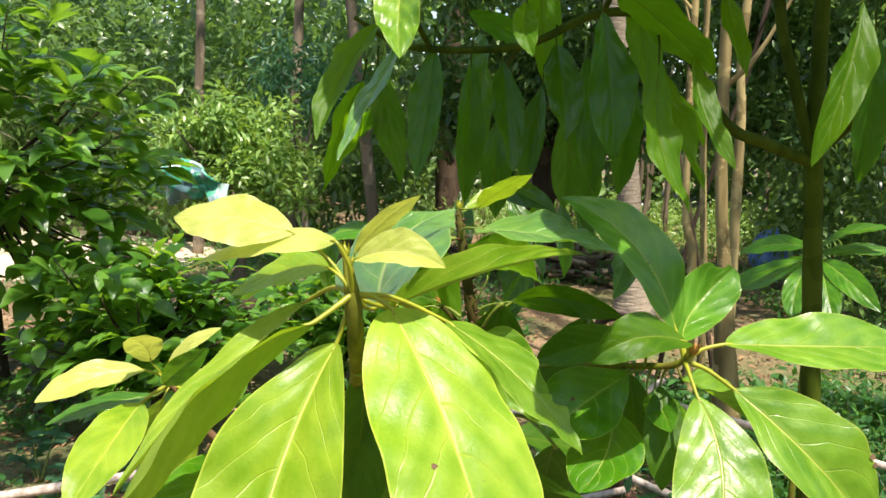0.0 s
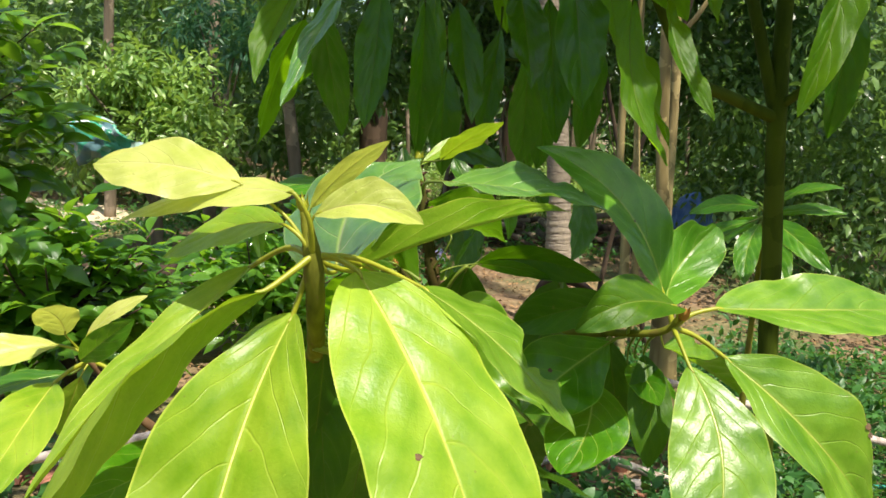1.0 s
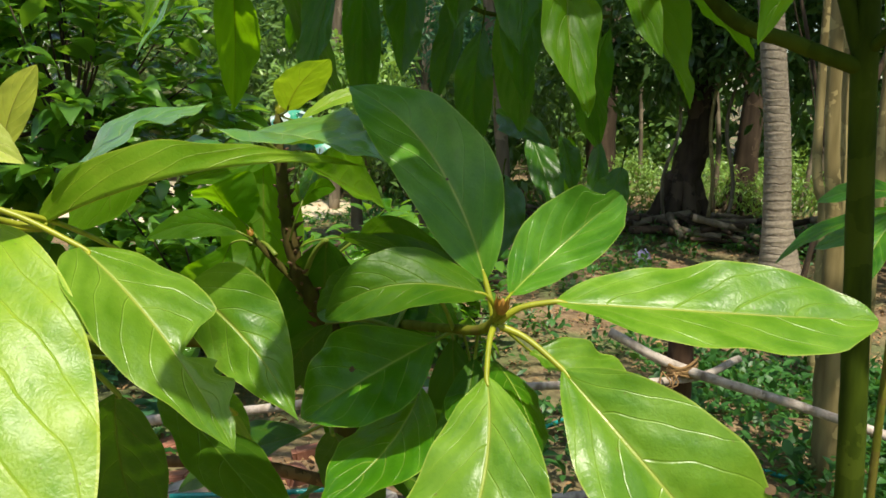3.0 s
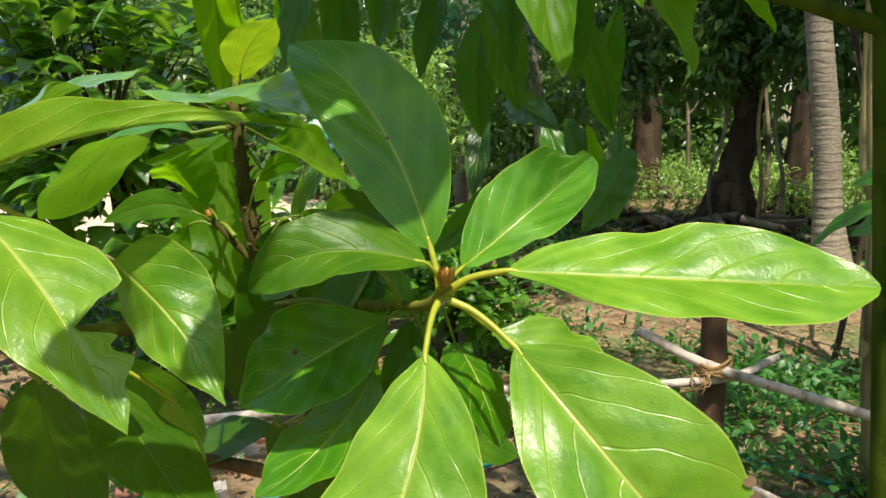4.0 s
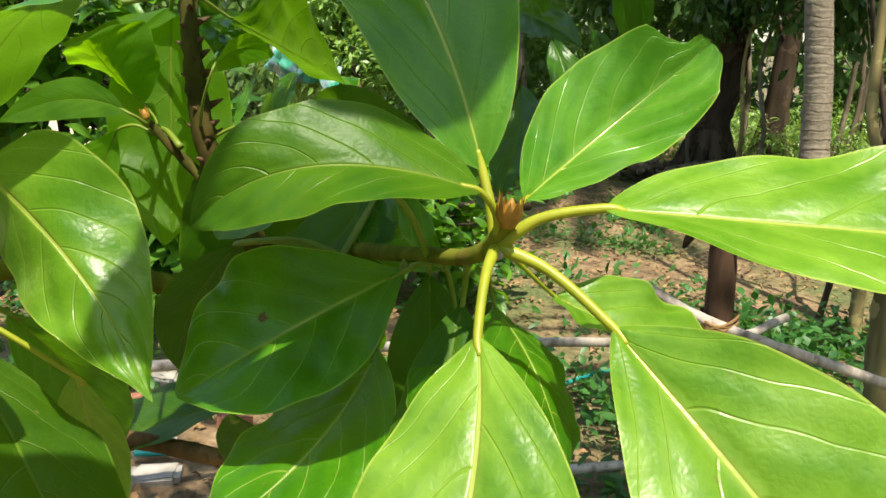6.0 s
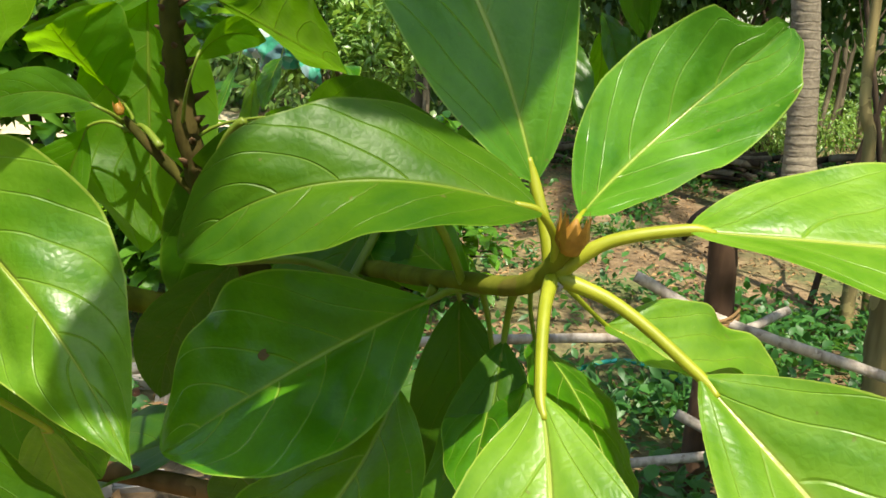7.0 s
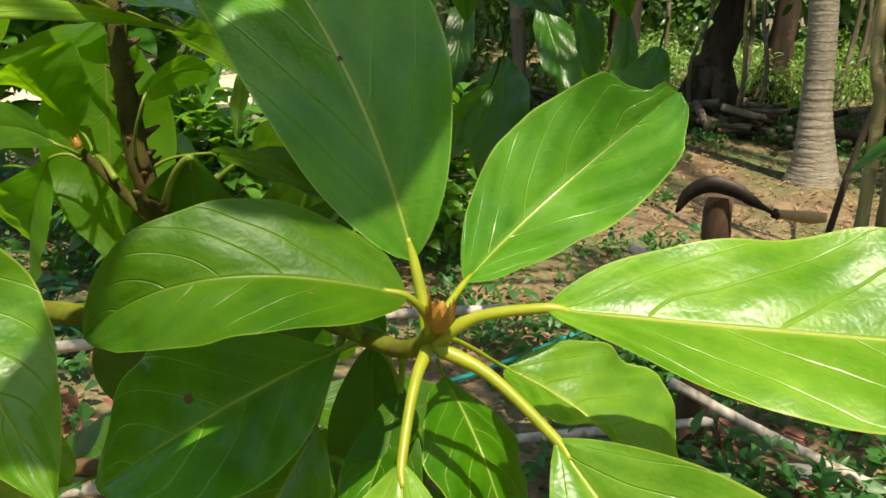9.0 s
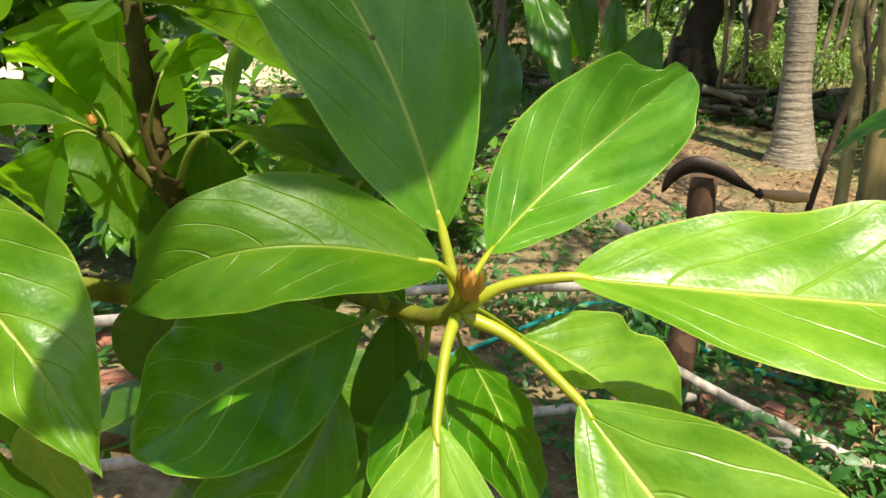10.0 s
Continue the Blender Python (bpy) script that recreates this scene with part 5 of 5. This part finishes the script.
def build_woods():
    rng = np.random.default_rng(21)
    def stuff(name, label, clumps, per, spread, size, slim, mat):
        v, t = crown(rng, clumps, per, spread, size, slim)
        tagged(new(name, array_mesh(name, v, t, mat)), label, "woods", kind="stuff")
    glade = lambda p: not (-1.2 < p[0] < 3.0 and p[2] < 1.3 and p[1] < 11.5)  # noqa: E731
    stuff("undergrowth", "dense dark green undergrowth at the wood's edge", wood_clumps(rng, 420, (-8, 7), (8.6, 11.5), (0.1, 2.6), lambda p: glade(p) and not (-1.0 < p[0] < 3.0 and p[1] > 9.5)), 70, 0.42, 0.14, 0.42, M_WOOD)
    stuff("far_woods", "dense dark green woodland trees", wood_clumps(rng, 420, (-13, 11), (9.6, 15), (0.2, 4.6), lambda p: not (-1.4 < p[0] < 4.0 and p[1] < 14.0) and (p[2] < 3.6 or p[0] > -1.0)), 80, 0.55, 0.19, 0.42, M_WOOD)
    stuff("far_woods", "dark green woodland closing the view", wood_clumps(rng, 700, (-24, 20), (15, 21), (0.0, 9.0), lambda p: p[2] < 5.5 or p[0] > -1.0), 90, 0.9, 0.34, 0.5, M_WOOD)
    # canopy clumps here and below hang out of view, added to cast shade
    stuff("tree_canopy", "unseen leafy canopy added to shade the ground beneath", wood_clumps(rng, 30, (5, 9), (8.6, 14), (3.4, 6.5), lambda p: p[0] > 5.0), 90, 0.7, 0.22, 0.42, M_WOOD)
    stuff("undergrowth", "dark leafy boughs hanging at the edge of the glade", wood_clumps(rng, 170, (-0.9, 3.8), (8.2, 8.8), (1.42, 3.2), lambda p: True), 80, 0.30, 0.12, 0.42, M_WOOD)
    stuff("tree_canopy", "unseen leafy boughs added to shade the slender trunks", wood_clumps(rng, 34, (2.5, 7.5), (3.4, 7.4), (4.4, 5.6), lambda p: True), 90, 0.5, 0.2, 0.42, M_WOOD)
    stuff("tree_canopy", "unseen leafy boughs added to shade the edge of the glade", wood_clumps(rng, 60, (-0.6, 5.0), (6.5, 7.8), (3.9, 4.7), lambda p: not 0.2 < p[0] < 1.1), 90, 0.45, 0.2, 0.42, M_WOOD)
    # grass of the glade, drawn as low clumps in the light shrub green
    stuff("low_bushes", "sunlit green grass clumps in the glade behind the palm", wood_clumps(rng, 230, (-1.6, 4.5), (9.8, 14.0), (0.03, 0.35), lambda p: True), 90, 0.24, 0.085, 0.25, M_LIGHT)
    stuff("low_bushes", "dark green bushes beside the slender trunks", wood_clumps(rng, 120, (1.7, 6.5), (4.6, 8.5), (0.05, 2.2), lambda p: p[0] > 1.5 + 0.12 * p[1]), 90, 0.36, 0.095, 0.40, M_WOOD)
    stuff("tree_canopy", "unseen leafy canopy added to shade the wood's edge", wood_clumps(rng, 16, (-7.0, -0.6), (7.2, 10.5), (4.6, 6.0), lambda p: True), 90, 0.6, 0.22, 0.42, M_WOOD)
    # unseen trees added on the near side close the place and cut sky light
    stuff("far_woods", "unseen leafy trees added behind the path to hold back sky light", wood_clumps(rng, 300, (-11, 11), (-8.5, -4.5), (0.1, 5.0), lambda p: True), 60, 0.75, 0.30, 0.45, M_WOOD)
    stuff("far_woods", "unseen leafy trees added along the side of the garden", wood_clumps(rng, 160, (6.5, 10), (-4.5, 4.5), (0.1, 4.6), lambda p: True), 60, 0.75, 0.30, 0.45, M_WOOD)


build_woods()
sap = random.Random(33)
for i in range(9):
    x, y = sap.uniform(-0.8, 3.4), sap.uniform(9.6, 12.5)
    bare_trunk("slender_tree", "thin brown sapling standing in the glade", [(x, y, -0.03), (x + sap.uniform(-0.1, 0.1), y, 0.9), (x + sap.uniform(-0.3, 0.3), y, 2.6)], [0.035, 0.028, 0.018], M_BARK, 60 + i, 8)
rng0 = np.random.default_rng(5)


def dome(rng, centre, radius, count, low=0.15):
    out = []
    while len(out) < count:
        p = rng.normal(size=3)
        p /= np.linalg.norm(p)
        if p[2] > low - 0.6:
            out.append(np.array(centre) + p * np.array(radius) * rng.uniform(0.55, 1.0))
    return np.array(out)


light = tree("light_green_bush", "bushy young mango tree with light green leaves", (-2.05, 6.3, 0.0), [(-2.05, 6.3, -0.03), (-2.05, 6.3, 0.35), (-2.08, 6.3, 0.75)], [0.05, 0.045, 0.035],
             [tuple(p) for p in dome(rng0, (-2.08, 6.3, 1.02), (0.74, 0.5, 0.60), 95)], 70, 0.14, 0.085, 0.34, M_LIGHT, M_BARK, 31, group="bushes", droop=0.15)
settle(light)
fern = tree("blue_green_bush", "feathery blue-green bush behind the mango", (-1.85, 7.4, 0.0), [(-1.85, 7.4, -0.03), (-1.85, 7.4, 0.8), (-1.85, 7.4, 1.3)], [0.03, 0.03, 0.02],
            [tuple(p) for p in dome(rng0, (-1.8, 7.4, 1.65), (0.5, 0.4, 0.55), 40)], 50, 0.17, 0.10, 0.22, M_FERN, M_BARK, 32, group="bushes")
settle(fern)


def unseen_shade_tree():
    """An unseen tree added beside the path; its outer boughs reach over the plants and cast shade."""
    clumps = [(0.87, 0.95, 4.7), (0.37, 0.70, 4.8), (0.17, 1.50, 4.9), (-0.43, 0.40, 5.0), (-0.53, 1.20, 5.2), (-1.13, 0.20, 4.8), (-1.43, 1.90, 5.1), (-2.13, 0.60, 4.9), (-1.53, 1.00, 5.6), (-0.73, 1.90, 4.7), (1.12, 1.60, 4.6), (1.57, 2.10, 4.8), (2.12, 1.75, 4.7), (2.62, 2.20, 4.9), (3.07, 1.70, 4.8), (1.37, 2.70, 4.9), (2.27, 2.90, 5.0), (3.17, 2.70, 4.8), (0.57, 2.20, 4.8), (1.87, 1.40, 4.6), (-1.2, 2.3, 5.0), (-1.6, 2.6, 5.2), (-0.9, 2.7, 4.9), (-1.9, 2.2, 4.8), (-1.3, 2.9, 5.3), (-0.5, 2.5, 5.1), (-2.2, 2.7, 5.0), (-1.7, 2.0, 5.5)]
    root = tree("unseen_shade_tree", "unseen leafy tree added to shade the garden", (-3.6, 0.4, 0.0), [(-3.6, 0.4, -0.05), (-3.6, 0.4, 1.5), (-3.0, 0.7, 3.2), (-1.6, 1.3, 4.4)], [0.16, 0.13, 0.10, 0.07],
                clumps, 95, 0.24, 0.12, 0.45, M_WOOD, M_BARK, 51, limbs=28, group="garden trees")
    settle(root)


unseen_shade_tree()


# ---- the large dark shrub ----
def build_shrub(base, centre, radius, tips, seed, per, size, label):
    rng = np.random.default_rng(seed)
    pr = random.Random(seed)
    root = thing("citrus_shrub", base, label, "shrub", "shrubs")
    ends = dome(rng, centre, radius, tips, 0.0)
    limb("stem", root, [base, Vector(base).lerp(Vector(centre), 0.5), Vector(centre)], [0.035, 0.03, 0.018], M_DARKBARK, rough=0.15)
    shapes = []
    for i in range(5):
        v, t = oval_blades([(0, 0, 0)], [(1, 0, 0)], [(0, 0, 1)], [1.0], [0.40 + 0.03 * i], 0.3, 0.15 + 0.12 * i)
        shapes.append(array_mesh("leaf", v, t, M_SHRUB))
        shapes[-1].polygons.foreach_set("use_smooth", [True] * len(shapes[-1].polygons))
    far_v, far_t, count, made = [], [], 0, 0
    order = sorted(range(len(ends)), key=lambda i: ends[i][1] - 0.3 * ends[i][0])
    for i in order:
        e = Vector(ends[i])
        c = Vector(centre)
        if i % 3 == 0:
            limb("twig", root, [c.lerp(e, 0.1), c.lerp(e, 0.6) - Vector((0, 0, 0.06)), e], [0.010, 0.006, 0.003], M_DARKBARK, sides=6, steps=4)
        out = (e - c).normalized()
        for j in range(per):
            a = pr.uniform(0, 6.28)
            u = (out * 0.5 + Vector((math.cos(a), math.sin(a) , pr.uniform(-0.7, 0.45)))).normalized()
            n = (Vector((0, 0, 1)) + Vector((pr.uniform(-0.5, 0.5), pr.uniform(-0.7, 0.3), 0))).normalized()
            p = e - out * (0.03 * j) + u * 0.01
            L = size * pr.uniform(0.6, 1.2)
            if made < 300:
                side = n.cross(u).normalized()
                m = Matrix((u, side, u.cross(side))).transposed().to_4x4()
                ob = child("leaf", shapes[pr.randrange(5)], root)
                ob.matrix_basis = Matrix.Translation(p) @ m @ Matrix.Scale(L, 4)
                made += 1
            else:
                v, t = oval_blades([p], [u], [n], [L], [L * 0.45])
                far_v.append(v), far_t.append(t + count)
                count += len(v)
    ob = child("foliage", array_mesh("foliage", np.concatenate(far_v), np.concatenate(far_t), M_SHRUB), root)
    tagged(ob, kind="stuff")
    settle(root)


build_shrub((-2.4, 3.9, -0.03), (-2.5, 3.9, 1.05), (0.95, 0.7, 1.15), 190, 41, 8, 0.20, "dense dark green glossy shrub beside the path")
build_shrub((-1.35, 3.5, -0.03), (-1.45, 3.5, 0.42), (0.62, 0.45, 0.50), 130, 42, 9, 0.13, "low dark green glossy shrub")
build_shrub((-0.75, 4.3, -0.03), (-0.8, 4.3, 0.35), (0.6, 0.45, 0.48), 110, 43, 9, 0.12, "low dark green glossy shrub")


# ---- ground cover ----
def build_cover():
    rng = np.random.default_rng(77)
    count = 40000
    x, y = rng.uniform(-5, 5, count), 0.8 + 10.5 * rng.random(count) ** 1.2
    z = np.array([ground_height(a, b) for a, b in zip(x, y)])
    p = np.stack([x, y, z + 0.012], 1)
    u = rng.normal(size=(count, 3)) * (1, 1, 0.15)
    n = rng.normal(size=(count, 3)) * 0.3 + (0, 0, 1)
    L = rng.uniform(0.012, 0.052, count)
    v, t = blades(p, u, n, L, L * rng.uniform(0.3, 0.5, count), 0.4, 0.5)
    ob = new("leaf_litter", array_mesh("leaf_litter", v, t, M_LITTER))
    tagged(ob, "dry brown fallen leaves strewn on the earth", "leaf litter", kind="stuff")
    spots = []
    while len(spots) < 1900:
        a, b = rng.uniform(-4, 4.5), rng.uniform(2.1, 9.5)
        if noise.noise((a * 1.3, b * 1.3, 9.0)) + 0.5 * noise.noise((a * 3, b * 3, 4.0)) > 0.0 and not (0.2 < a < 2.1 and 5.0 < b < 7.4) and not (a < -0.1 and b < 3.2 and rng.random() < 0.7):
            spots.append((a, b))
    while len(spots) < 2700:
        a, b = rng.uniform(0.45, 3.0), rng.uniform(2.3, 4.7)
        if noise.noise((a * 1.9, b * 1.9, 2.0)) > -0.22:
            spots.append((a, b))
    s = np.repeat(np.array(spots), 16, axis=0)
    off = rng.normal(size=(len(s), 2)) * 0.06
    p = np.stack([s[:, 0] + off[:, 0], s[:, 1] + off[:, 1], np.zeros(len(s))], 1)
    p[:, 2] = [ground_height(a, b) for a, b, _ in p]
    p[:, 2] += np.abs(rng.normal(size=len(s))) * 0.06 + 0.01
    u = np.stack([off[:, 0] * 9, off[:, 1] * 9, rng.uniform(0.0, 0.6, len(s))], 1) + rng.normal(size=(len(s), 3)) * 0.3
    n = rng.normal(size=(len(s), 3)) * 0.35 + (0, 0, 1)
    L = rng.uniform(0.022, 0.070, len(s))
    v, t = blades(p, u, n, L, L * rng.uniform(0.25, 0.65, len(s)), 0.2, 0.2)
    ob = new("weeds", array_mesh("weeds", v, t, M_WEED))
    tagged(ob, "low green weeds covering the ground", "weeds", kind="stuff")


build_cover()


def round_leaved_weed(x, y, seed, label):
    """A low herb: a short stalk with whorls of round blue-green leaves."""
    rng = random.Random(seed)
    z = ground_height(x, y)
    root = thing("weed_plant", (x, y, z), label, "plant", "herbs")
    v, t = oval_blades([(0, 0, 0)], [(1, 0, 0)], [(0, 0, 1)], [1.0], [0.82], 0.15, 0.2)
    shape = array_mesh("leaf", v, t, M_FERN)
    for stalk in range(3):
        top = Vector((x + rng.uniform(-0.07, 0.07), y + rng.uniform(-0.07, 0.07), z + rng.uniform(0.08, 0.17)))
        limb("stalk", root, [(x, y, z - 0.01), Vector((x, y, z)).lerp(top, 0.6), top], [0.004, 0.003, 0.002], M_STALK, sides=6, steps=4)
        for i in range(8):
            a = i * 2.4 + stalk
            d = Vector((math.cos(a), math.sin(a), rng.uniform(0.0, 0.35))).normalized()
            side = Vector((0, 0, 1)).cross(d).normalized()
            ob = child("leaf", shape, root)
            ob.matrix_basis = Matrix.Translation(top - Vector((0, 0, 0.012 * (i % 4))) + d * 0.012) @ Matrix((d, side, d.cross(side))).transposed().to_4x4() @ Matrix.Scale(rng.uniform(0.045, 0.07), 4)
    settle(root)


for wx, wy in ((-1.42, 2.75), (-1.58, 2.9), (-1.22, 2.86)):
    round_leaved_weed(wx, wy, round(wx * 100), "low herb with round blue-green leaves on the earth")


def log_pile(base, count, seed, spread, label, radius=0.07, length=1.3):
    rng = random.Random(seed)
    root = thing("log_pile", base, label, "logs")
    for i in range(count):
        row = i // 9
        x = base[0] + rng.uniform(-spread, spread)
        y = base[1] + rng.uniform(-0.25, 0.25)
        z = radius + row * radius * 1.5
        a = rng.uniform(-1.5, 1.5)
        r = radius * rng.uniform(0.55, 1.1)
        h = length * rng.uniform(0.35, 0.6)
        d = Vector((math.cos(a), math.sin(a), rng.uniform(-0.2, 0.2)))
        c = Vector((x, y, z))
        limb("log", root, [c - d * h, c + Vector((0, 0, rng.uniform(-0.02, 0.02))), c + d * h], [r, r * 0.95, r * 0.85], M_BARK if i % 2 else M_DARKBARK, sides=9, rough=0.2, seed=i)
    settle(root)


log_pile((0.9, 8.1, 0), 46, 3, 0.9, "heap of old logs and split wood on the ground", 0.034, 0.5)
log_pile((-0.9, 8.4, 0), 34, 4, 0.8, "heap of old branches under the trees", 0.032, 0.5)
log_pile((-1.6, 5.6, 0), 30, 6, 0.8, "heap of brown sticks and boards", 0.035, 0.8)


# ---- loose bricks and stones ----
def rubble():
    rng = random.Random(14)
    for i in range(30):
        x, y = (-0.82 + rng.uniform(-0.45, 0.55), 2.62 + rng.uniform(-0.35, 0.45)) if i < 22 else (rng.uniform(0.6, 1.3), rng.uniform(2.6, 3.2))
        bm = bmesh.new()
        bmesh.ops.create_cube(bm, size=1.0)
        bmesh.ops.bevel(bm, geom=bm.edges[:], offset=0.12, segments=2, affect="EDGES")
        size = (rng.uniform(0.06, 0.15), rng.uniform(0.04, 0.08), rng.uniform(0.03, 0.06))
        for v in bm.verts:
            v.co = Vector((v.co.x * size[0], v.co.y * size[1], v.co.z * size[2])) + noise.noise_vector(v.co * 3 + Vector((i, 0, 0))) * 0.008
        me = bpy.data.meshes.new("rubble")
        bm.to_mesh(me)
        bm.free()
        red = i % 3 != 2
        me.materials.append(M_BRICK if red else M_STONE)
        ob = new("brick_fragment" if red else "stone", me)
        ob.matrix_world = pose(x, y, ground_height(x, y) + size[2] * 0.35, rng.uniform(-12, 12), rng.uniform(-12, 12), rng.uniform(0, 360))
        tagged(ob, "broken red brick fragment on the earth" if red else "pale grey stone on the earth", "brick" if red else "stone", "rubble")


rubble()


# ---- bag hanging in the shrub, blue sheet ----
def crumpled(name, centre, radius, mat, seed, rough=0.3):
    bm = bmesh.new()
    bmesh.ops.create_icosphere(bm, subdivisions=4, radius=1.0)
    for v in bm.verts:
        k = 1 + rough * noise.noise(v.co * 2.2 + Vector((seed, 0, 0))) + rough * 0.6 * abs(noise.noise(v.co * 6 + Vector((0, seed, 0))))
        v.co = Vector((v.co.x * radius[0], v.co.y * radius[1], v.co.z * radius[2])) * k + Vector(centre)
    me = bpy.data.meshes.new(name)
    bm.to_mesh(me)
    bm.free()
    me.materials.append(mat)
    return me


def bag_material():
    k = Nodes("printed plastic")
    vor = k.tree.nodes.new("ShaderNodeTexVoronoi")
    vor.inputs["Scale"].default_value = 22.0
    c = k.tree.nodes.new("ShaderNodeTexCoord")
    k.link(c.outputs["Object"], vor.inputs["Vector"])
    sep = k.tree.nodes.new("ShaderNodeSeparateColor")
    k.link(vor.outputs["Color"], sep.inputs[0])
    k.color(k.ramp(sep.outputs[0], [(0.2, (0.03, 0.27, 0.15)), (0.45, (0.10, 0.40, 0.28)), (0.66, (0.55, 0.66, 0.60)), (0.9, (0.10, 0.20, 0.22))]))
    k.rough(0.25)
    k.bump(k.noise(45.0, 4.0), 0.6, 0.006)
    return k.mat


M_BAG = bag_material()
bag = thing("plastic_bag", (-2.22, 5.60, 0.98), "crumpled green and white plastic bag hanging on the mango bush", "bag")
bag.scale = (1.5, 1.5, 1.5)
body_mesh = crumpled("pouch", (0, 0, 0), (0.115, 0.05, 0.085), M_BAG, 3, 0.5)
body_mesh.polygons.foreach_set("use_smooth", [True] * len(body_mesh.polygons))
child("pouch", body_mesh, bag)
flap_v, flap_f = [], []
for i in range(13):
    for j in range(7):
        u, w = i / 12, j / 6
        flap_v.append((0.04 + 0.20 * u, -0.03 + 0.02 * math.sin(9 * u + 5 * w), 0.09 - 0.10 * u - 0.11 * w * (0.35 + u) + 0.012 * math.sin(13 * w + 7 * u)))
for i in range(12):
    for j in range(6):
        flap_f.append((i * 7 + j, i * 7 + j + 1, i * 7 + j + 8, i * 7 + j + 7))
child("flap", mesh_from("flap", flap_v, flap_f, M_BAG), bag, "torn loose flap of clear plastic")
tarp = new("blue_tarpaulin", crumpled("blue_tarpaulin", (0, 0, 0), (0.20, 0.12, 0.26), M_TARP, 8, 0.16))
tarp.location = (2.66, 9.0, 0.25)
tagged(tarp, "crumpled blue plastic tarpaulin under the trees", "tarpaulin")
sheet = new("blue_sheet", crumpled("blue_sheet", (0, 0, 0), (0.16, 0.08, 0.14), M_TARP, 5, 0.35))
sheet.location = (-3.17, 3.9, 1.487)
tagged(sheet, "folded blue plastic sheet caught behind the shrub", "sheet")
scrap = new("plastic_scrap", crumpled("plastic_scrap", (0, 0, 0), (0.05, 0.04, 0.06), plain_material("lilac plastic", (0.30, 0.22, 0.50), (0.62, 0.55, 0.75), 30.0, 0.4), 4, 0.5))
scrap.location = (0.05, 7.1, ground_height(0.05, 7.1) + 0.03)
tagged(scrap, "small crumpled lilac plastic scrap on the earth", "litter")
